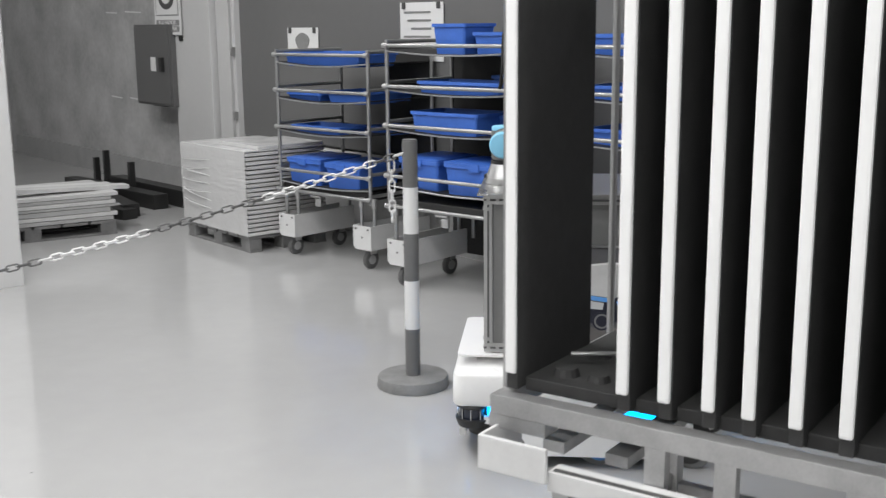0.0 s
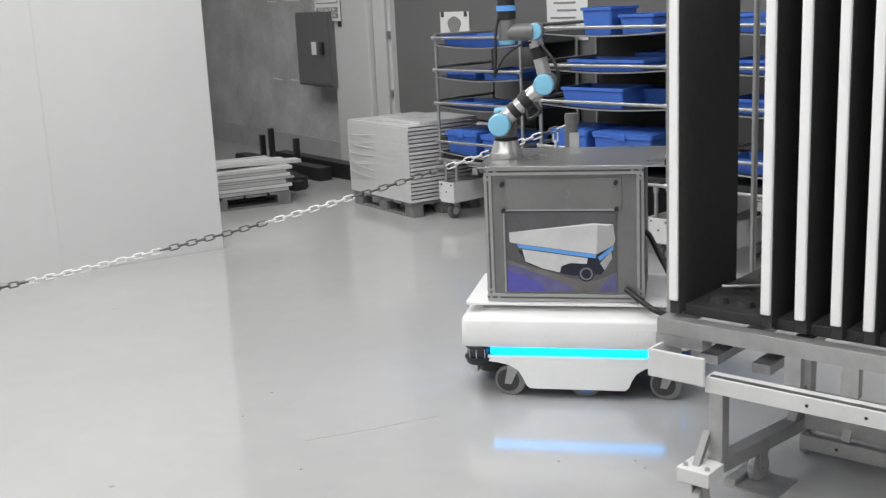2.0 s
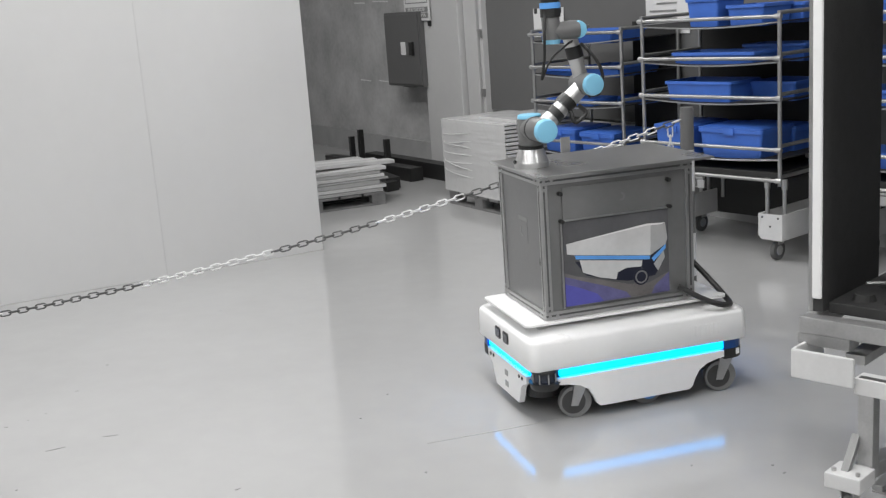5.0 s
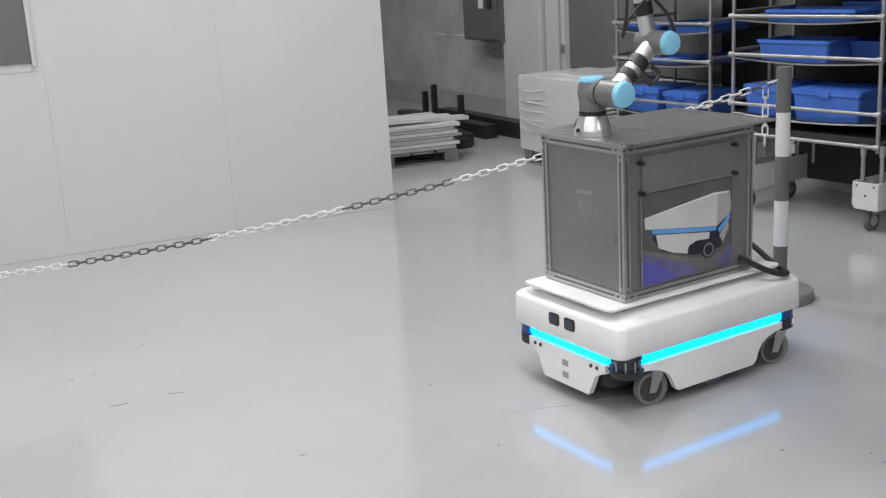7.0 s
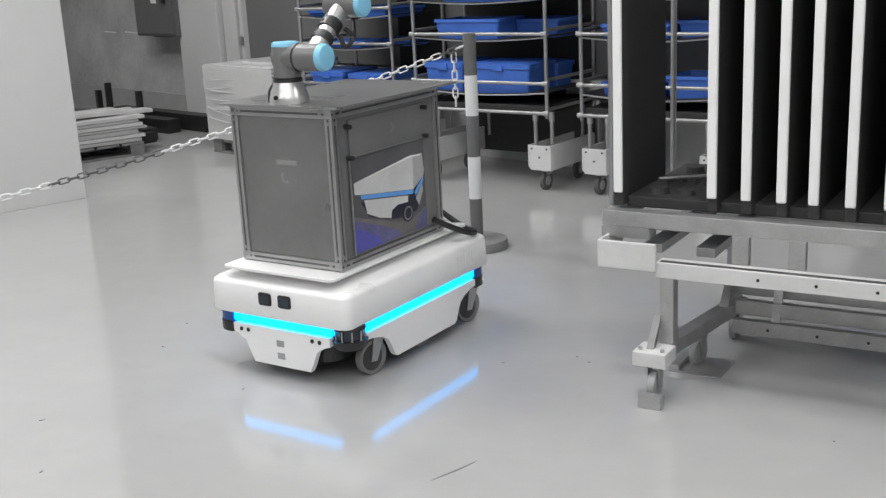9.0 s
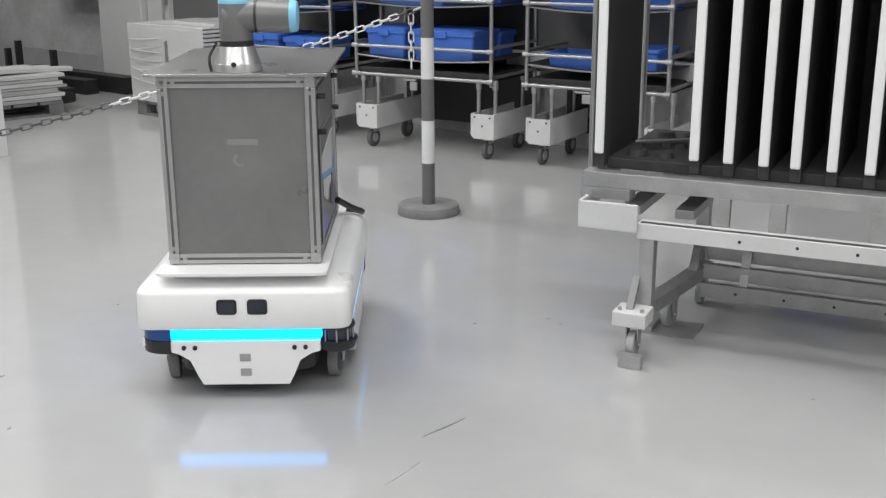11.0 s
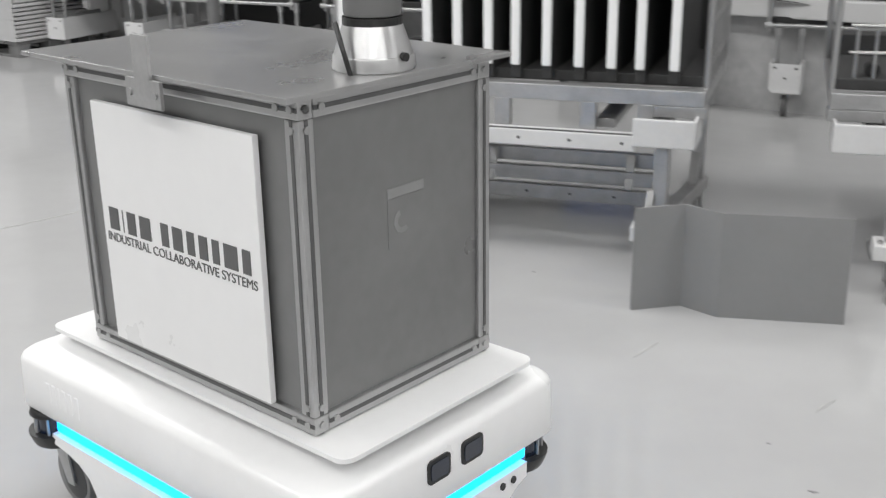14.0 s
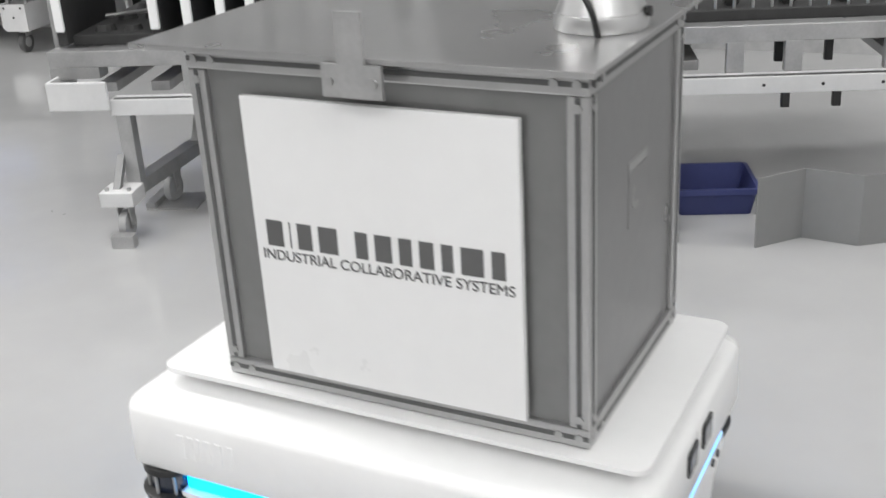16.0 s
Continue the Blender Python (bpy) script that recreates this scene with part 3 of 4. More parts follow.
    part("cap", cyl(B(), (bx, 0.148, 1.058), (bx, 0.17, 1.058), 0.046, 0.04, 32, 0.006), CAPBLUE, shoulder, "light blue joint cap", True)
    part("cap", cyl(B(), (bx, by, 1.092), (bx, by, 1.108), 0.046, 0.042, 32, 0.005), CAPBLUE, shoulder, "light blue joint cap", True)
    part("joint_ring", cyl(B(), (bx, 0.055, 1.058), (bx, 0.062, 1.058), 0.0455, seg=32), BLACK, shoulder)
    a, e = Vector((0.283, 0.11, 1.06)), Vector((0.099, 0.11, 1.209))
    arm = part("upper_arm", cyl(B(), a, e, 0.031, seg=24), ARMSILVER, robot, "silver upper arm tube with black bands", True)
    for f0, f1, r in ((0.28, 0.40, 0.035), (0.5, 0.66, 0.036)):
        part("band", cyl(B(), a.lerp(e, f0), a.lerp(e, f1), r, seg=24), BLACK, arm, "black strap band")
    part("cable_clip", tube(B(), curve_pts([a.lerp(e, 0.6) + Vector((0, 0.03, -0.03)), a.lerp(e, 0.5) + Vector((-0.03, 0.045, -0.055)), a.lerp(e, 0.62) + Vector((-0.05, 0.045, -0.045)), a.lerp(e, 0.72) + Vector((-0.01, 0.03, -0.03))], 6), 0.008, 8), BLACK, arm)
    part("arm_cable", tube(B(), curve_pts([(0.115, 0.125, 1.355), (0.068, 0.14, 1.30), (0.045, 0.15, 1.235), (0.062, 0.15, 1.175), (0.10, 0.14, 1.165)]), 0.006, 8), BLACK, arm, "black cable along the forearm", True)
    elbow = part("elbow", cyl(B(), (e.x, 0.05, e.z), (e.x, 0.18, e.z), 0.04, seg=28, bevel=0.006), ARMGREY, robot, "grey elbow joint", True)
    part("cap", cyl(B(), (e.x, 0.178, e.z), (e.x, 0.198, e.z), 0.041, 0.036, 28, 0.005), CAPBLUE, elbow, "light blue joint cap", True)
    a2, w2 = Vector((0.099, 0.09, 1.209)), Vector((0.14, 0.09, 1.38))
    fore = part("forearm", cyl(B(), a2, w2, 0.027, seg=24), ARMSILVER, robot, "silver forearm tube", True)
    part("band", cyl(B(), a2.lerp(w2, 0.55), a2.lerp(w2, 0.8), 0.031, seg=24), BLACK, fore)
    wr = part("wrist", cyl(cyl(B(), (0.135, 0.075, 1.405), (0.135, 0.15, 1.405), 0.033, seg=24, bevel=0.005), (0.135, 0.15, 1.405), (0.24, 0.15, 1.405), 0.032, seg=24, bevel=0.005), ARMGREY, robot, "grey wrist joint", True)
    part("cap", cyl(B(), (0.135, 0.148, 1.405), (0.135, 0.168, 1.405), 0.033, 0.029, 24, 0.004), CAPBLUE, wr, "light blue joint cap", True)
    part("wrist_end", cyl(B(), (0.237, 0.15, 1.375), (0.237, 0.15, 1.455), 0.032, seg=24, bevel=0.005), ARMGREY, wr, "", True)
    part("cap", cyl(B(), (0.237, 0.15, 1.362), (0.237, 0.15, 1.377), 0.029, 0.033, 24), CAPBLUE, wr)
    tool = part("tool_flange", cyl(B(), (0.237, 0.15, 1.455), (0.237, 0.15, 1.485), 0.036, seg=24), BLACK, robot, "black tool flange with blue ring")
    part("blue_ring", cyl(B(), (0.237, 0.15, 1.485), (0.237, 0.15, 1.505), 0.037, seg=24), PRINTREFLCYAN, tool)
    part("gripper", cyl(B(), (0.237, 0.15, 1.505), (0.237, 0.15, 1.58), 0.034, seg=24, bevel=0.004), BLACK, tool, "black tool body", True)
    part("hanging_cable", tube(B(), curve_pts([(0.262, 0.165, 1.48), (0.275, 0.18, 1.4), (0.278, 0.175, 1.31), (0.287, 0.165, 1.24)]), 0.005, 8), BLACK, tool)
    part("hanging_cable", tube(B(), curve_pts([(0.287, 0.165, 1.24), (0.25, 0.17, 1.31), (0.19, 0.17, 1.355), (0.15, 0.13, 1.365)]), 0.004, 8), BLACK, tool)


build_robot()

# ---- striped post and chain ----
post = thing("chain_post", "striped grey and white chain post on a round rubber base", "chain post", pose(0.012, 0.0, 0))
part("base", cyl(B(), (0, 0, 0), (0, 0, 0.045), 0.148, 0.142, 40, 0.006), BASEGREY, post, "worn round grey base", True)
for i, (z0, z1) in enumerate(((0.04, 0.24), (0.24, 0.44), (0.44, 0.632), (0.632, 0.818), (0.818, 1.0))):
    part("band", cyl(B(), (0, 0, z0), (0, 0, z1), 0.03, seg=28), STRIPEWHITE if i % 2 else STRIPEDARK, post, "white band" if i % 2 else "dark grey band", True)
part("post_cap", cyl(B(), (0, 0, 1.0), (0, 0, 1.006), 0.028, seg=28, bevel=0.002), STRIPEDARK, post)


def chain_link(material, name):
    bm = B()
    pts = []
    for k in range(24):
        a = 2 * math.pi * k / 24
        pts.append(Vector((0.011 * math.cos(a), 0, 0.0135 * (1 if math.sin(a) >= 0 else -1) + 0.011 * math.sin(a))))
    n, seg = len(pts), 6
    rings = []
    for i, p in enumerate(pts):
        d = (pts[(i + 1) % n] - pts[i - 1]).normalized()
        s = Vector((0, 1, 0))
        t = s.cross(d)
        rings.append([bm.verts.new(p + 0.0035 * (math.cos(2 * math.pi * q / seg) * s + math.sin(2 * math.pi * q / seg) * t)) for q in range(seg)])
    for i in range(n):
        for q in range(seg):
            bm.faces.new((rings[i][q], rings[i][(q + 1) % seg], rings[(i + 1) % n][(q + 1) % seg], rings[(i + 1) % n][q]))
    bmesh.ops.recalc_face_normals(bm, faces=bm.faces)
    me = bpy.data.meshes.new(name)
    bm.to_mesh(me)
    bm.free()
    for p in me.polygons:
        p.use_smooth = True
    me.materials.append(material)
    return me


chain = thing("barrier_chain", "white and dark plastic barrier chain hung from the striped post", "chain")
LINKS = {0: chain_link(CHAINWHITE, "link"), 1: chain_link(CHAINDARK, "link")}
CH = Vector((math.cos(radians(205)), math.sin(radians(205)), 0))
for i in range(104):
    q = 0.03 + i * 0.0395
    p = CH * q + Vector((0, 0, 0.955 - 0.299 * q + 0.03 * q * q))
    d = CH + Vector((0, 0, -0.299 + 0.06 * q))
    dark = 0.11 > q > 0.06 or 0.55 < q < 0.99 or 1.41 < q < 1.88 or 2.46 < q < 3.1 or q > 3.6
    o = new("link", LINKS[1 if dark else 0])
    o.parent = chain
    o.matrix_basis = Matrix.Translation(p) @ d.to_track_quat("Z", "Y").to_matrix().to_4x4() @ Matrix.Rotation(radians(90 * (i % 2) + 20), 4, "Z")
for i in range(6):
    o = new("link", LINKS[0])
    o.parent = chain
    o.matrix_basis = Matrix.Translation((-0.06, -0.01, 0.90 - 0.04 * i)) @ Matrix.Rotation(radians(90 * (i % 2)), 4, "Z")

# ---- carts ----


def caster(parent, x, y, r=0.045, top=0.115, turn=0):
    w = 0.024
    cb = part("caster", cyl(B(), (0, -w / 2, r), (0, w / 2, r), r, seg=24, bevel=0.004), RIM, parent, "small grey caster wheel", True)
    cb.matrix_basis = Matrix.Translation((x, y, 0)) @ Matrix.Rotation(radians(turn), 4, "Z")
    fk = B()
    for s in (1, -1):
        prism(fk, [(-0.012, r - 0.01), (0.012, r - 0.01), (0.03, top), (-0.02, top)], "y", s * 0.018 - 0.002, s * 0.018 + 0.002)
    box(fk, (0.003, 0, top), (0.06, 0.045, 0.006))
    cyl(fk, (0, -0.024, r), (0, 0.024, r), 0.006, seg=10)
    part("fork", fk, GALV, cb)


def cart(name, m, label, fins):
    ct = thing(name, label, "cart", m, "transport carts")
    LX, D = 1.275, 0.66
    fx, fy = (0.218, -0.018) if fins else (0.205, -0.08)
    part("front_rail", box(B(), (LX / 2, 0.0, 0.525), (LX - 0.03, 0.05, 0.05), 0.003), GALV, ct, "pale metal edge rail")
    part("back_rail", box(B(), (LX / 2, D - 0.03, 0.525), (LX - 0.03, 0.04, 0.05), 0.003), GALV, ct)
    for x in (0.035, LX - 0.035):
        part("side_rail", box(B(), (x, D / 2 - 0.012, 0.525), (0.04, D - 0.076, 0.05), 0.003), GALV, ct)
    for x in (0.07, LX - 0.07):
        part("spacer_block", box(B(), (x + (0.02 if x < 0.5 else -0.02), 0.01, 0.482), (0.16, 0.066, 0.036), 0.003), GALV, ct)
        part("end_plate", box(B(), (0.125 if x < 0.5 else LX - 0.125, -0.1, 0.43), (0.19, 0.012, 0.088), 0.005), WHITEMETAL, ct, "white rounded end plate")
        part("side_plate", box(B(), (0.034 if x < 0.5 else LX - 0.034, 0.0, 0.43), (0.01, 0.186, 0.086), 0.003), WHITEMETAL, ct)
    lr = part("lower_rail", box(box(B(), (LX / 2, -0.075, 0.39), (LX - 0.43, 0.03, 0.048), 0.002), (LX / 2, -0.045, 0.408), (LX - 0.43, 0.03, 0.012), 0.002), WHITEMETAL, ct, "white lower rail with small holes")
    part("rail_slot", box(B(), (LX / 2, -0.072, 0.4147), (LX - 0.45, 0.016, 0.003)), ALUDARK, lr)
    for k in range(4):
        part("hole", cyl(B(), (0.527 + 0.165 * k, -0.091, 0.39), (0.527 + 0.165 * k, -0.086, 0.39), 0.005, seg=10), BLACK, lr)
    part("back_lower_rail", box(B(), (LX / 2, D - 0.02, 0.40), (LX - 0.1, 0.03, 0.05), 0.002), GALV, ct)
    for x in (0.455, 0.62, 0.9, 1.08):
        part("upright", box(B(), (x, -0.01, 0.456), (0.05, 0.03, 0.09), 0.002), GALV, ct)
    for x in (0.16, 0.33):
        for far in (0, 1):
            cb = part("cross_bar", box(B(), (0, 0, 0), (0.06, D - 0.08, 0.03), 0.002), GALV, ct)
            cb.matrix_basis = pose(x if far == 0 else LX - x, D / 2, 0.422)
    for side in (0, 1):
        x = fx if side == 0 else LX - 0.16
        part("leg", box(B(), (x + 0.03, -0.045 + fy, 0.25), (0.045, 0.045, 0.27), 0.003), GALV, ct, "square metal leg")
        part("leg", box(B(), (x + 0.09, 0.44, 0.28), (0.045, 0.045, 0.26), 0.003), GALV, ct, "square metal leg")
        ft = part("foot_bar", box(B(), (0, 0, 0), (0.05, 0.66, 0.045), 0.003), GALV, ct, "long metal foot bar")
        ft.matrix_basis = pose(x + 0.055, 0.16 + fy / 2, 0.132, 0, 0, -8)
        pl = part("foot_plate", box(B(), (x + 0.012, -0.125 + fy, 0.133), (0.105, 0.1, 0.046), 0.004), WHITEMETAL, ct, "pale foot plate")
        for dx in (-0.035, 0.035):
            part("bolt", cyl(B(), (x + 0.012 + dx, -0.15 + fy, 0.156), (x + 0.012 + dx, -0.15 + fy, 0.165), 0.007, seg=8), GALV, pl)
        bm = B()
        prism(bm, [(-0.14 + fy, 0.156), (-0.115 + fy, 0.156), (-0.068 + fy, 0.215), (-0.068 + fy, 0.245)], "x", x - 0.008, x + 0.014)
        part("brace", bm, PANELGREY, ct, "slanted brace")
        bm = B()
        prism(bm, [(0.33, 0.155), (0.36, 0.155), (0.42, 0.225), (0.42, 0.255)], "x", x + 0.07, x + 0.1)
        part("brace", bm, GALV, ct)
        caster(ct, x + 0.02, -0.14 + fy, turn=90)
        caster(ct, x + 0.05, 0.17, turn=80)
        caster(ct, x + 0.09, 0.46, turn=90)
        part("floor_block", box(B(), (x + 0.035, -0.215 + fy, 0.02), (0.07, 0.035, 0.04), 0.002), GALV, ct, "pale wheel stop block")
        part("floor_plate", box(box(B(), (x + 0.07, 0.15, 0.003), (0.17, 0.16, 0.006), 0.001), (x + 0.0, 0.15, 0.012), (0.035, 0.15, 0.024), 0.004), GALV, ct, "flat metal floor plate under the caster")
    if fins:
        for y, z in ((0.44, 0.20), (0.39, 0.145), (0.36, 0.085)):
            lb = part("long_beam", box(B(), (LX / 2 + 0.06, y, z), (LX - 0.54, 0.03, 0.05), 0.002), GALV, ct, "long lower beam")
        for k in range(4):
            part("hole", cyl(B(), (0.45 + 0.16 * k, 0.342, 0.085), (0.45 + 0.16 * k, 0.35, 0.085), 0.005, seg=8), BLACK, lb)
        for x in (0.47, LX - 0.3):
            st = part("beam_strap", box(B(), (0, 0, 0), (0.03, 0.008, 0.17), 0.001), GALV, ct)
            st.matrix_basis = pose(x, 0.378, 0.145, -20, 0, 0)
    for x in (0.02, LX - 0.02):
        for y in (0.05, D - 0.03):
            part("pole", cyl(B(), (x, y, 0.55), (x, y, 1.85), 0.011, seg=14), TUBE, ct, "slim metal corner pole", True)
    part("top_frame", box(box(B(), (LX / 2, 0.05, 1.86), (LX, 0.03, 0.03), 0.002), (LX / 2, D - 0.03, 1.86), (LX, 0.03, 0.03), 0.002), GALV, ct)
    if fins:
        part("foam_bed", box(B(), (LX / 2 + 0.02, D / 2 + 0.01, 0.566), (LX - 0.1, D - 0.08, 0.034), 0.004), FOAM, ct, "black foam bed")
        fin = box(B(), (0, 0.285, 1.19), (0.032, 0.54, 1.26), 0.004)
        me = bpy.data.meshes.new("foam_divider")
        fin.to_mesh(me)
        fin.free()
        me.materials.append(FOAM)
        ed = box(B(), (0, 0.008, 1.213), (0.03, 0.016, 1.222), 0.007)
        me2 = bpy.data.meshes.new("white_edge")
        ed.to_mesh(me2)
        ed.free()
        me2.materials.append(SIGNWHITE)
        for x in [0.057] + [0.356, 0.459, 0.563, 0.654, 0.756, 0.86, 0.963, 1.052, 1.158]:
            o = new("foam_divider", me)
            o.parent, o.location = ct, (x, 0.0, 0)
            if x < 0.1:
                o.scale.y = 0.72
            e = new("white_edge", me2)
            e.parent = o
        for y in (0.12, 0.3, 0.48):
            part("foam_stud", cyl(B(), (0.15, y, 0.583), (0.15, y, 0.603), 0.035, 0.028, 14), FOAM, ct)
            part("foam_stud", cyl(B(), (0.24, y, 0.583), (0.24, y, 0.6), 0.03, 0.024, 14), FOAM, ct)
        part("loose_rod", cyl(B(), (0.12, 0.2, 0.612), (0.3, 0.32, 0.612), 0.006, seg=8), TUBE, ct)
        for k in range(6):
            y = 0.1 + 0.09 * k
            part("end_rod", cyl(B(), (LX - 0.015, y, 0.55), (LX - 0.015, y, 1.2), 0.005, seg=8), TUBE, ct, "thin upright steel rod")
        for z in (0.62, 0.75, 0.9):
            part("end_rod", cyl(B(), (LX - 0.015, 0.06, z), (LX - 0.015, D - 0.04, z), 0.005, seg=8), TUBE, ct)
        part("foam_back", box(B(), (LX / 2 + 0.14, D - 0.06, 1.19), (0.93, 0.02, 1.24)), FOAM, ct, "black foam back")
    else:
        part("foam_bed", box(B(), (LX / 2, D / 2, 0.566), (LX - 0.06, D - 0.08, 0.034), 0.004), FOAM, ct, "black foam bed")
        part("foam_ledge", box(B(), (LX / 2, D - 0.1, 0.61), (LX - 0.06, 0.1, 0.08), 0.004), FOAM, ct)
        for k in range(22):
            x = 0.08 + k * 0.054
            part("rod", cyl(B(), (x, 0.06, 0.57), (x, 0.06, 0.74), 0.005, seg=8), TUBE, ct, "thin upright steel rod")
            if k % 3 == 1:
                part("foam_cup", cyl(B(), (x, 0.1, 0.6), (x, 0.16, 0.6), 0.022, seg=14), BLACK, ct)
        for z in (0.66, 0.74):
            part("cross_rod", cyl(B(), (0.06, 0.06, z), (LX - 0.06, 0.06, z), 0.005, seg=8), TUBE, ct)
        for x in (0.591, 0.734):
            part("hook", box(B(), (x, -0.08, 0.345), (0.024, 0.02, 0.045), 0.003), BLACK, ct, "black plastic hook")
            part("hook_stem", box(B(), (x, 0.05, 0.46), (0.024, 0.02, 0.07), 0.003), BLACK, ct)
    return ct


CART1 = Matrix.Translation((0.606, -1.586, 0)) @ Matrix.Rotation(radians(-22.5), 4, "Z")
CART2 = Matrix.Translation((2.117, -2.125, 0)) @ Matrix.Rotation(radians(-20.5), 4, "Z")
cart("foam_cart", CART1, "metal transport cart holding black foam dividers with white edges", True)
cart("rod_cart", CART2, "metal transport cart with upright steel rods on black foam", False)

# ---- shelving trolleys with blue bins ----


def bin_mesh(sx, sy, sz):
    t = 0.004
    ring = lambda g, r, z: [(x, y, z) for x, y in rounded(sx / 2 + g, sy / 2 + g, r, 3)]  # noqa: E731
    return loft(B(), [ring(-0.014, 0.012, 0), ring(-0.002, 0.014, sz - 0.018), ring(0.008, 0.018, sz - 0.017), ring(0.008, 0.018, sz), ring(-t, 0.012, sz), ring(-0.014 - t, 0.01, 0.006)])


def blue_bin(m, sx, sy, sz, lid=False):
    b = part("storage_bin", bin_mesh(sx, sy, sz), BLUEBIN)
    b.matrix_basis = m
    tagged(b, "blue plastic storage bin with a closed lid" if lid else "open blue plastic storage bin", "storage bin", "blue bins")
    if lid:
        rings = [(0.009, 0.001), (0.009, 0.012), (0.0, 0.013), (-0.03, 0.02), (-0.06, 0.021)]
        part("lid", loft(B(), [[(x, y, sz + z) for x, y in rounded(sx / 2 + g, sy / 2 + g, 0.02, 3)] for g, z in rings]), BLUEBIN, b)
        part("lid_catch", box(B(), (0, -sy / 2 - 0.01, sz - 0.01), (0.07, 0.012, 0.04), 0.003), BLUEBIN, b)
    return b


LEVELS = {0.475: 0, 0.79: 1, 1.0: 2, 1.225: 3}


def trolley(m, W, D, label, bins, sheet=0.0, rails=(0.45, 0.62, 0.90, 1.115, 1.335), shelves=(0.565, 0.88, 1.095, 1.305)):
    tr = thing("shelf_trolley", label, "trolley", m, "shelf trolleys")
    TOP = rails[-1] + 0.03
    for x in (0, W):
        for y in (0, D):
            part("upright", cyl(B(), (x, y, rails[0] - 0.03), (x, y, TOP), 0.0115, seg=14), TUBE, tr, "round steel upright", True)
            for dx in (-0.05, 0.06):
                xp = (0.10 if x == 0 else W - 0.03) + dx
                part("lower_post", cyl(B(), (xp, y, 0.2), (xp, y, rails[0]), 0.012, seg=12), TUBE, tr, "short steel post standing in the foot box", True)
                part("post_joint", cyl(B(), (xp, y, rails[0] - 0.045), (xp, y, rails[0] + 0.01), 0.017, seg=12), GALV, tr, "", True)
    for z in rails:
        part("front_rail", cyl(B(), (0, -0.012, z), (W, -0.012, z), 0.0105, seg=12), TUBE, tr, "horizontal steel tube", True)
        for x in (0, W):
            part("joint", cyl(B(), (x - 0.018, -0.012, z), (x + 0.018, -0.012, z), 0.0145, seg=12), GALV, tr)
        for x in (0, W):
            part("side_rail", cyl(B(), (x, 0, z + 0.02), (x, D, z + 0.02), 0.011, seg=10), TUBE, tr, "", True)
    part("bottom_rail", cyl(B(), (0, D, rails[0]), (W, D, rails[0]), 0.011, seg=10), TUBE, tr)
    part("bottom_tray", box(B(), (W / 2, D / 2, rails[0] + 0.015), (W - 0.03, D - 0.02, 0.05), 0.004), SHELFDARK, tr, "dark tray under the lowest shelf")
    for z in shelves:
        low = [(W * k / 10, z - 0.022 * math.sin(math.pi * k / 10)) for k in range(11)]
        sh = prism(B(), low + [(x, q + 0.006) for x, q in reversed(low)], "y", 0.0, D)
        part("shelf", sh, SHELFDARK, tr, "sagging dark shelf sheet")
        part("shelf_edge", tube(B(), [(W * k / 10, -0.004, z - 0.022 * math.sin(math.pi * k / 10)) for k in range(11)], 0.005, 6), TUBE, tr)
    for x in (0.10, W - 0.03):
        bx = part("base_box", prism(B(), [(x - 0.076, 0.145), (x - 0.055, 0.125), (x + 0.076, 0.125), (x + 0.076, 0.27), (x + 0.066, 0.27), (x + 0.066, 0.14), (x - 0.066, 0.14), (x - 0.066, 0.27), (x - 0.076, 0.27)], "y", -0.05, 0.47), WHITEMETAL, tr, "white trough-shaped foot")
        part("end_plate", box(B(), (x, -0.045, 0.2), (0.13, 0.008, 0.138)), WHITEMETAL, bx)
        for dx, dz in ((-0.05, 0.05), (0.05, 0.05), (0, 0.0)):
            part("screw", cyl(B(), (x + dx, -0.052, 0.2 + dz), (x + dx, -0.048, 0.2 + dz), 0.006, seg=8), BLACK, bx)
        for y in (0.02, 0.4):
            wl = part("caster", cyl(B(), (x - 0.014, y, 0.055), (x + 0.014, y, 0.055), 0.055, seg=24, bevel=0.005), RUBBER, tr, "dark rubber caster", True)
            part("hub", cyl(B(), (x - 0.017, y, 0.055), (x + 0.017, y, 0.055), 0.028, seg=16), RIM, wl)
            part("fork", box(B(), (x, y + 0.01, 0.11), (0.04, 0.05, 0.045), 0.004), GALV, wl)
    # near-black backing, added to darken the space behind the shelves
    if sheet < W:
        part("back_sheet", box(B(), ((sheet + W) / 2, D + 0.004, 0.88 if sheet else 0.70), (W - sheet, 0.006, 0.86 if sheet else 1.2)), SHELFDARK, tr, "near-black backing added to darken the space behind the shelves")
    part("latch", box(box(B(), (W * 0.42, -0.01, rails[0] - 0.02), (0.09, 0.02, 0.012), 0.003), (W * 0.45, -0.015, rails[0] - 0.055), (0.05, 0.012, 0.05), 0.004), GALV, tr)
    for x, y, z, sx, sy, sz, lid in bins:
        blue_bin(m @ Matrix.Translation((x * W / 0.83, y, shelves[LEVELS[z]] - 0.022)), sx, sy, sz, lid)


def trolley_at(ax, ay, bx, by):
    a = math.atan2(by - ay, bx - ax)
    return Matrix.Translation((ax, ay, 0)) @ Matrix.Rotation(a, 4, "Z")


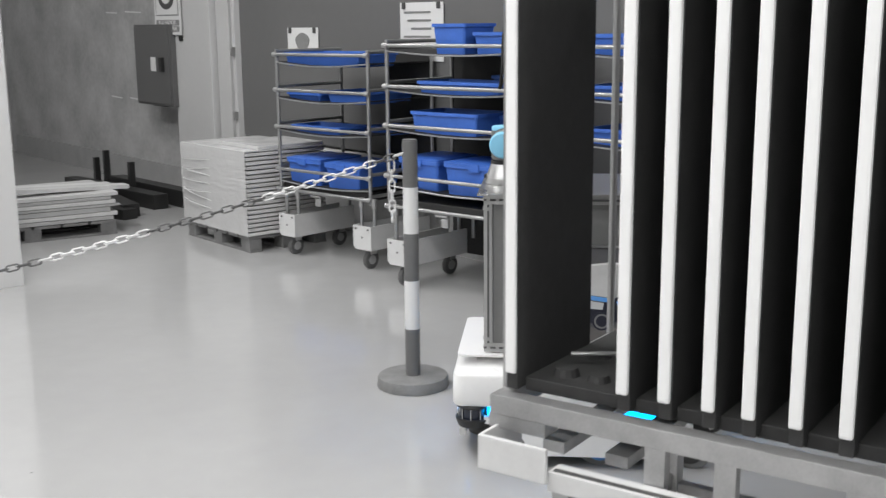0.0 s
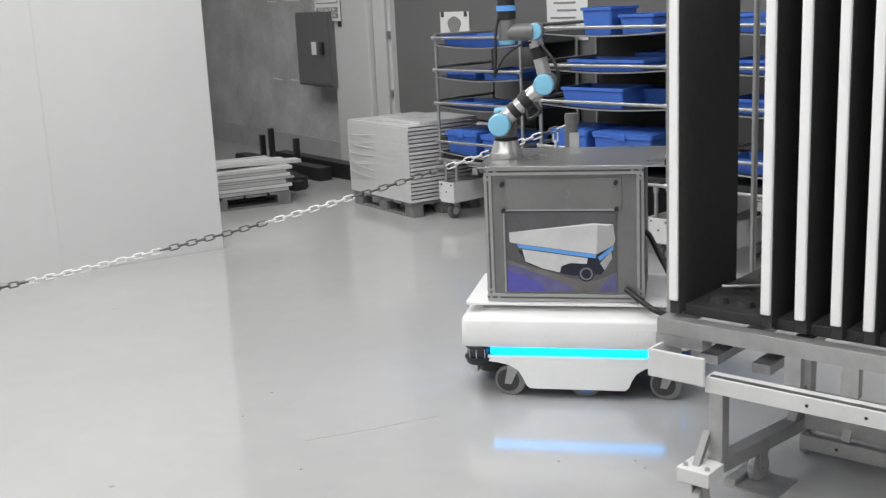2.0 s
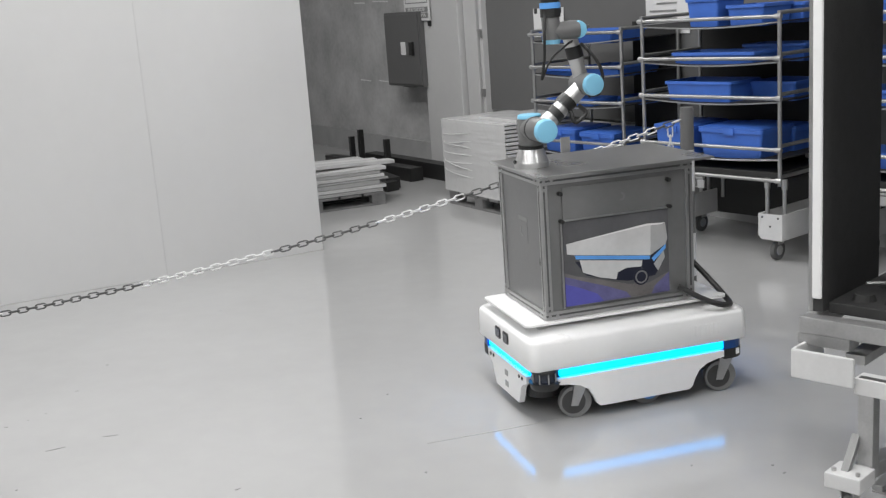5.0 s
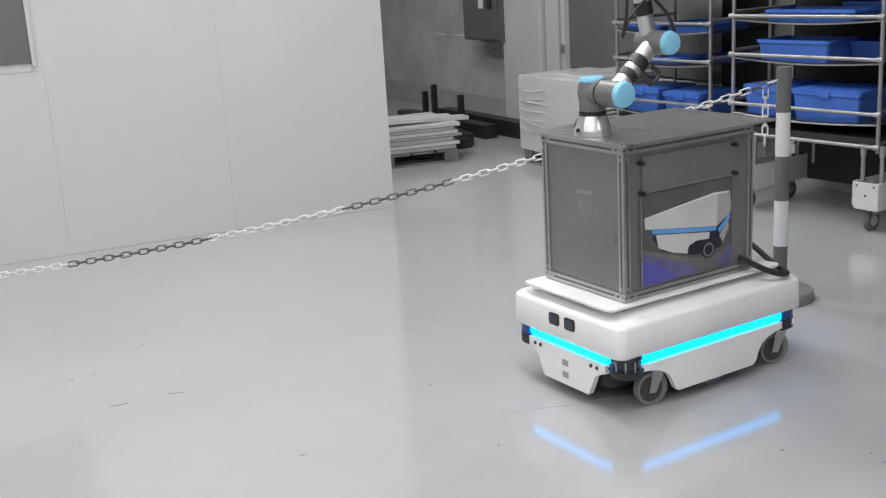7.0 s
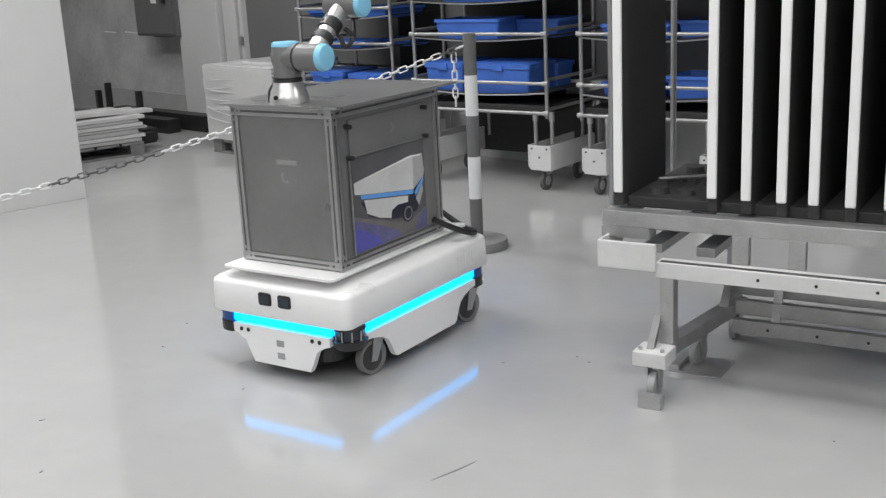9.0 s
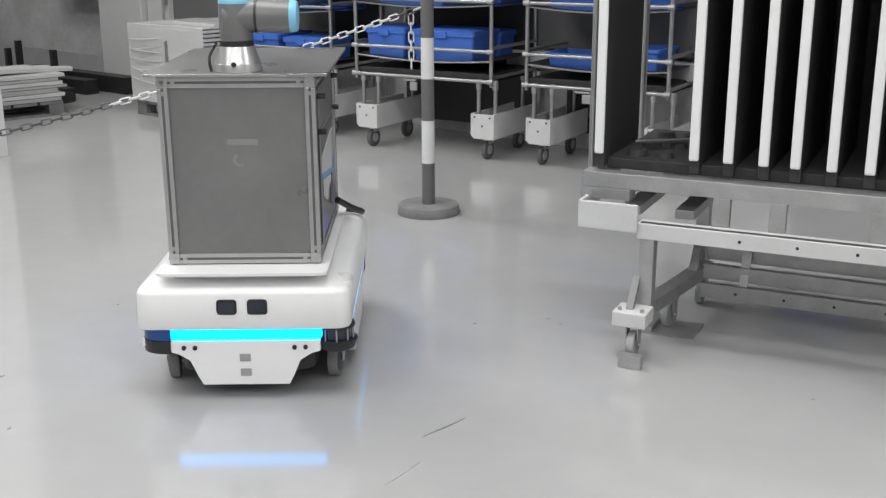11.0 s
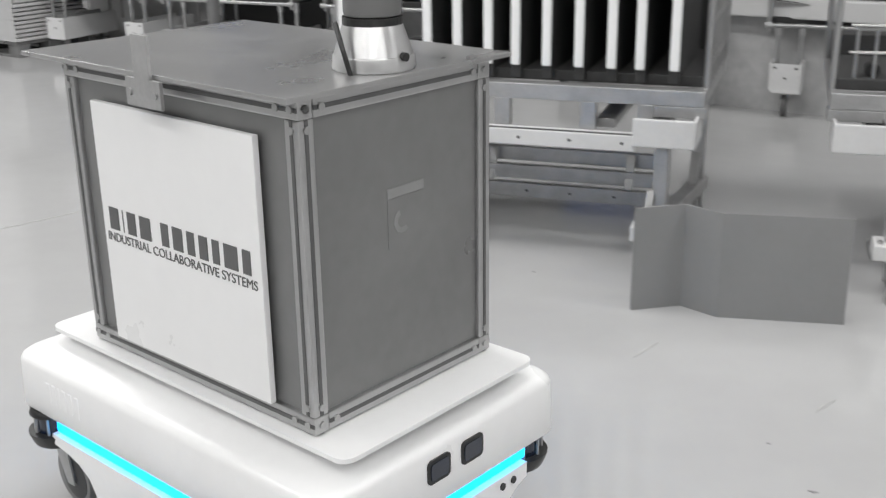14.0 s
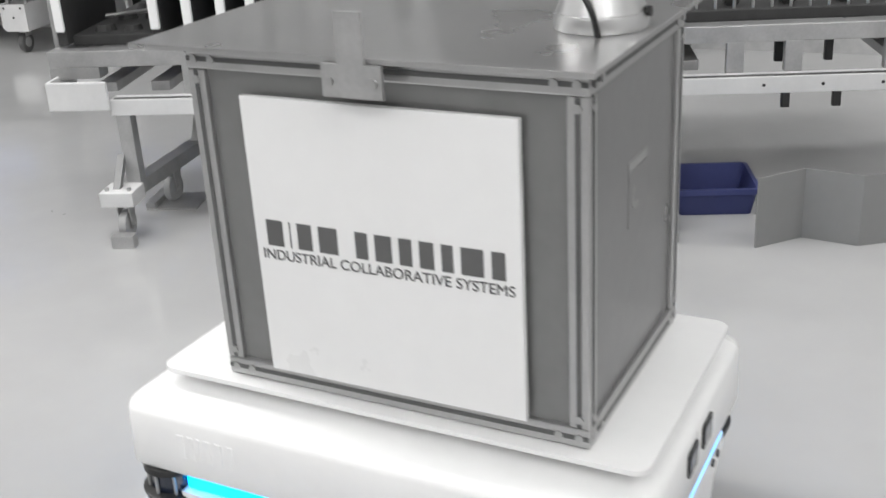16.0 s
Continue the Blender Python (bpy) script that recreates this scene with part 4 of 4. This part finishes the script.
D_T = 0.55
trolley(trolley_at(-1.455, 2.45, -0.745, 2.05), 0.815, D_T, "tubular shelf trolley with low blue bins on sagging shelves", [
    (0.2, 0.2, 0.475, 0.3, 0.36, 0.16, True), (0.56, 0.2, 0.475, 0.3, 0.36, 0.15, True), (0.3, 0.16, 0.79, 0.44, 0.24, 0.055, False), (0.62, 0.4, 0.79, 0.25, 0.24, 0.05, False),
    (0.2, 0.16, 1.0, 0.3, 0.24, 0.06, False), (0.58, 0.2, 1.0, 0.34, 0.3, 0.075, False), (0.38, 0.2, 1.225, 0.66, 0.34, 0.085, False), (0.5, 0.42, 1.0, 0.4, 0.2, 0.06, False)], 0.42, (0.42, 0.55, 0.82, 1.05, 1.27), (0.475, 0.80, 1.0, 1.22))
trolley(trolley_at(-0.54, 1.72, 0.29, 1.27), 0.944, D_T, "tubular shelf trolley stacked with large blue bins", [
    (0.17, 0.2, 0.475, 0.28, 0.34, 0.17, True), (0.53, 0.17, 0.475, 0.42, 0.3, 0.17, True), (0.55, 0.42, 0.475, 0.4, 0.2, 0.15, True), (0.33, 0.17, 0.79, 0.46, 0.28, 0.125, False), (0.65, 0.38, 0.79, 0.3, 0.3, 0.11, False),
    (0.42, 0.16, 1.0, 0.56, 0.26, 0.075, False), (0.62, 0.4, 1.0, 0.4, 0.22, 0.1, False), (0.36, 0.17, 1.225, 0.22, 0.26, 0.165, False), (0.60, 0.2, 1.225, 0.24, 0.28, 0.12, False), (0.62, 0.44, 1.225, 0.32, 0.18, 0.11, False)])
trolley(trolley_at(0.49, 1.17, 1.23, 0.78), 0.83, D_T, "tubular shelf trolley with small blue bins behind the cart", [
    (0.28, 0.16, 0.475, 0.34, 0.26, 0.09, False), (0.62, 0.2, 0.475, 0.26, 0.3, 0.13, False), (0.3, 0.2, 0.79, 0.4, 0.3, 0.09, False), (0.64, 0.3, 0.79, 0.26, 0.3, 0.1, False), (0.4, 0.2, 1.0, 0.6, 0.3, 0.08, False), (0.4, 0.2, 1.225, 0.6, 0.3, 0.11, False)])
trolley(trolley_at(1.68, 0.54, 2.43, 0.16), 0.83, D_T, "tubular shelf trolley farther along the row", [
    (0.3, 0.2, 0.475, 0.4, 0.3, 0.12, False), (0.35, 0.2, 0.79, 0.5, 0.3, 0.1, False), (0.4, 0.2, 1.0, 0.6, 0.3, 0.09, False)])
trolley(trolley_at(2.70, 0.0, 3.45, -0.38), 0.83, D_T, "tubular shelf trolley at the end of the row", [
    (0.3, 0.2, 0.475, 0.4, 0.3, 0.13, False), (0.45, 0.2, 0.79, 0.5, 0.3, 0.1, False)])

# ---- stacks of boards ----


def pallet(m, w, d, label):
    p = thing("pallet", label, "pallet", m)
    for y in (0.05, d / 2, d - 0.05):
        for x in (0.06, w / 2, w - 0.06):
            part("block", box(B(), (x, y, 0.05), (0.11, 0.09, 0.07), 0.003), PALLET, p)
        part("runner", box(B(), (w / 2, y, 0.0075), (w, 0.09, 0.015), 0.002), PALLET, p)
    for k in range(6):
        part("slat", box(B(), (w * (k + 0.5) / 6, d / 2, 0.095), (w / 6 - 0.02, d, 0.02), 0.002), PALLET, p)
    return p


SM = Matrix.Translation((-1.66, 2.37, 0)) @ Matrix.Rotation(radians(-38), 4, "Z") @ Matrix.Translation((-0.86, 0, 0))
pallet(SM, 0.86, 0.6, "dark wooden pallet under wrapped boards")
stk = thing("board_stack", "stack of pale boards in stretch wrap on a pallet", "board stack", SM)
for k in range(19):
    j = random.uniform(-0.006, 0.006)
    part("board", box(B(), (0.43 + j, 0.3 + random.uniform(-0.004, 0.004), 0.105 + 0.0145 + 0.0288 * k), (0.86, 0.6, 0.0205), 0.003), BOARD if k % 2 else WHITEMETAL, stk)
wr = B()
for k in range(7):
    tube(wr, curve_pts([(-0.004, 0.3, 0.3 + 0.05 * k), (-0.006, -0.008, 0.28 + 0.045 * k + 0.03 * math.sin(k * 2.1)), (0.43, -0.009, 0.24 + 0.055 * k), (0.866, -0.008, 0.3 + 0.04 * k + 0.03 * math.sin(k * 1.3))], 6), 0.003, 5)
part("wrap_fold", wr, WRAP, stk, "creased clear stretch wrap")
film = bpy.data.materials.new("wrap_film")
film.use_nodes = True
fb = film.node_tree.nodes["Principled BSDF"]
fb.inputs["Base Color"].default_value = (0.8, 0.8, 0.8, 1)
fb.inputs["Roughness"].default_value, fb.inputs["Alpha"].default_value = 0.25, 0.42
fn = film.node_tree.nodes.new("ShaderNodeTexNoise")
fn.inputs["Scale"].default_value, fn.inputs["Detail"].default_value = 9.0, 5.0
fp = film.node_tree.nodes.new("ShaderNodeBump")
fp.inputs["Strength"].default_value, fp.inputs["Distance"].default_value = 0.6, 0.02
film.node_tree.links.new(fn.outputs["Fac"], fp.inputs["Height"])
film.node_tree.links.new(fp.outputs[0], fb.inputs["Normal"])
part("wrap_film", box(box(B(), (0.425, -0.012, 0.385), (0.885, 0.002, 0.55)), (-0.016, 0.3, 0.385), (0.002, 0.62, 0.55)), film, stk, "clear stretch film drawn over the boards")
part("top_sheet", box(box(B(), (0.43, 0.3, 0.105 + 0.0288 * 19 + 0.006), (0.87, 0.61, 0.008), 0.002), (0.6, 0.35, 0.105 + 0.0288 * 19 + 0.022), (0.5, 0.5, 0.022), 0.003), WRAP, stk)

PM2 = Matrix.Translation((-2.86, 2.86, 0)) @ Matrix.Rotation(radians(44), 4, "Z") @ Matrix.Translation((-1.15, 0, 0))
pallet(PM2, 1.15, 0.75, "dark wooden pallet beside the partition")
st2 = thing("loose_board_stack", "loose pile of grey and white boards and profiles", "board stack", PM2)
z = 0.107
for k, (th, off, mt) in enumerate(((0.03, 0.0, BOARDGREY), (0.03, 0.03, BOARD), (0.035, -0.02, BOARDGREY), (0.02, 0.05, BOARDGREY), (0.03, 0.02, BOARD), (0.025, -0.01, BOARDGREY), (0.028, 0.04, BOARD))):
    part("board", box(B(), (0.55 + off, 0.37, z + th / 2), (1.16, 0.74, th - 0.003), 0.003), mt, st2)
    z += th
tp = part("top_profile", box(B(), (0, 0, 0), (1.35, 0.12, 0.03), 0.004), BOARD, st2, "tilted pale corrugated profile")
tp.matrix_basis = pose(0.62, 0.14, z + 0.035, 0, 2.5, 6)
tp = part("top_profile", box(B(), (0, 0, 0), (1.25, 0.2, 0.02), 0.004), WHITEMETAL, st2)
tp.matrix_basis = pose(0.58, 0.36, z + 0.02, 0, 1.0, -4)
for k, (u, d, h) in enumerate(((-6.31, 1.40, 0.34), (-5.46, 1.26, 0.32), (-6.42, 1.35, 0.27))):
    p = on_wall(u, d)
    ps = part("rack_upright", box(B(), (0, 0, h / 2), (0.05, 0.05, h), 0.004), BLACK)
    ps.matrix_basis = Matrix.Translation(p) @ Matrix.Rotation(radians(UA), 4, "Z")
    tagged(ps, "short black steel upright by the wall", "upright", "black uprights")
for k, (u, d, an, L) in enumerate(((-4.95, 0.72, 12, 0.9), (-5.2, 0.95, -8, 1.2), (-5.6, 1.15, 4, 1.6), (-5.3, 1.4, 2, 1.5))):
    bp = part("dark_beam", box(B(), (0, 0, 0.04 + 0.01 * k), (L, 0.13, 0.08 + 0.02 * k), 0.006), BLACK)
    bp.matrix_basis = Matrix.Translation(on_wall(u, d)) @ Matrix.Rotation(radians(UA + an), 4, "Z")
    tagged(bp, "dark steel beam lying on the floor by the wall", "beam", "dark beams")

# ---- wall fittings ----
WB = WM
cab = thing("electrical_cabinet", "grey wall-mounted electrical cabinet with a rotary switch", "cabinet", WB @ Matrix.Translation((-5.61, 0, 1.10)))
part("body", box(B(), (0, -0.06, 0.02), (0.70, 0.2, 0.69), 0.008), CABINET, cab)
part("cabinet_door", box(B(), (0, -0.166, 0.02), (0.66, 0.012, 0.65), 0.004), CABINET, cab)
part("label_plate", box(B(), (0.03, -0.174, 0.03), (0.09, 0.006, 0.12), 0.002), PAPER, cab)
part("switch", box(B(), (0.21, -0.185, 0.03), (0.06, 0.03, 0.12), 0.006), BLACK, cab, "black rotary switch")
part("bottom_gland", box(B(), (-0.05, -0.06, -0.33), (0.24, 0.08, 0.02), 0.004), BLACK, cab)
part("conduit", tube(B(), curve_pts([(0.31, -0.05, -0.3), (0.33, -0.05, -0.42), (0.36, -0.05, -0.5), (0.42, -0.05, -0.48)]), 0.02), BLACK, cab)
for k in range(4):
    wl = part("cable_tie", box(B(), (0, 0, 0), (0.24 + 0.1 * (k % 2), 0.006, 0.012)), PAPER)
    wl.matrix_basis = WB @ Matrix.Translation((-6.9 + 0.48 * (k % 2), 0.048, 0.78 + 0.8 * (k // 2))) @ Matrix.Rotation(radians(2), 4, "Y")
    tagged(wl, "faint pale scrape line on the concrete wall", "scrape", "wall scrapes")
sign = thing("alarm_sign", "white alarm push-button sign with a ring pictogram", "sign", WB @ Matrix.Translation((-5.34, -0.13, 1.625)) @ Matrix.Diagonal((1.3, 1, 0.95, 1)))
part("plate", box(B(), (0, 0, 0), (0.37, 0.006, 0.52), 0.002), PAPER, sign)
part("picture_field", box(B(), (0, -0.004, 0.07), (0.32, 0.003, 0.33)), PALEINK, sign)
part("picture_field", box(B(), (0, -0.006, 0.07), (0.3, 0.003, 0.31)), PAPER, sign)
rg = [(0.11 * math.cos(2 * math.pi * k / 28), 0.07 + 0.11 * math.sin(2 * math.pi * k / 28)) for k in range(28)]
part("ring", prism(B(), rg, "y", -0.010, -0.007), INK, sign)
part("ring_centre", prism(B(), [(0.062 * math.cos(2 * math.pi * k / 24), 0.07 + 0.062 * math.sin(2 * math.pi * k / 24)) for k in range(24)], "y", -0.012, -0.009), PAPER, sign)
for k, (tx, zz) in enumerate((("PULSADOR", -0.155), ("DE ALARMA", -0.21))):
    part("text_field", box(B(), (0, -0.0045, zz), (0.32, 0.003, 0.05)), PALEINK, sign)
    text("lettering", tx, 0.05, Matrix.Translation((0, -0.007, zz)) @ Matrix.Rotation(radians(90), 4, "X"), PAPER, sign)
part("bracket", box(B(), (0.15, 0.02, -0.29), (0.04, 0.03, 0.05), 0.004), BLACK, sign)

for k, (x, zc, w, h, lines) in enumerate(((-3.43, 1.32, 0.40, 0.22, 0), (-2.06, 1.40, 0.43, 0.36, 1))):
    pp = thing("notice", "white printed notice taped to the dark door", "notice", WB @ Matrix.Translation((x, -0.02, zc)), "wall notices")
    part("sheet", box(B(), (0, 0, 0), (w, 0.004, h)), PAPER, pp)
    if lines:
        for q in range(7):
            part("text_bar", box(B(), (-0.04 + 0.02 * (q % 3), -0.004, h / 2 - 0.06 - 0.05 * q), (w * (0.62 - 0.08 * (q % 3)), 0.003, 0.012)), PALEINK, pp)
    else:
        part("picture", prism(B(), [(0.085 * math.cos(a) * (1 + 0.2 * math.sin(3 * a)), 0.075 * math.sin(a)) for a in (2 * math.pi * q / 18 for q in range(18))], "y", -0.006, -0.003), PALEINK, pp)
    for sx in (-1, 1):
        part("clip", box(B(), (sx * w * 0.4, -0.006, h / 2 - 0.02), (0.03, 0.012, 0.04), 0.003), INK, pp)

# ---- folded grey boards on the floor, a bin under the cart ----


def folded(name, pts, h, label):
    """One sheet bent along upright folds, 6 mm thick."""
    p = [Vector((x, y, 0)) for x, y in pts]
    front, back = [], []
    for i, q in enumerate(p):
        d = (p[min(i + 1, len(p) - 1)] - p[max(i - 1, 0)]).normalized()
        o = Vector((-d.y, d.x, 0)) * 0.003
        front.append((q - o).to_2d())
        back.append((q + o).to_2d())
    bm = prism(B(), front + back[::-1], "z", 0.0, h)
    return tagged(part(name, bm, BARRIER), label, "barrier board", "folded boards")


folded("folded_board", [(1.47, -2.456), (1.619, -2.436), (1.697, -2.529), (2.027, -2.616)], 0.305, "folded grey board standing on the floor beside the cart")
folded("folded_board", [(2.438, -2.626), (2.595, -2.607), (2.70, -2.72), (3.015, -2.755)], 0.205, "low folded grey board standing under the rod cart")
ub = blue_bin(pose(2.50, -2.26, 0, 0, 0, -20), 0.24, 0.24, 0.085)
ub.data.materials[0] = NAVYBIN
tagged(ub, "low dark navy blue bin on the floor under the cart")


def motions():
    walk(robot, [(t, pose(x, y, 0, 0, 0, a)) for t, x, y, a in ROBOT])


motions()
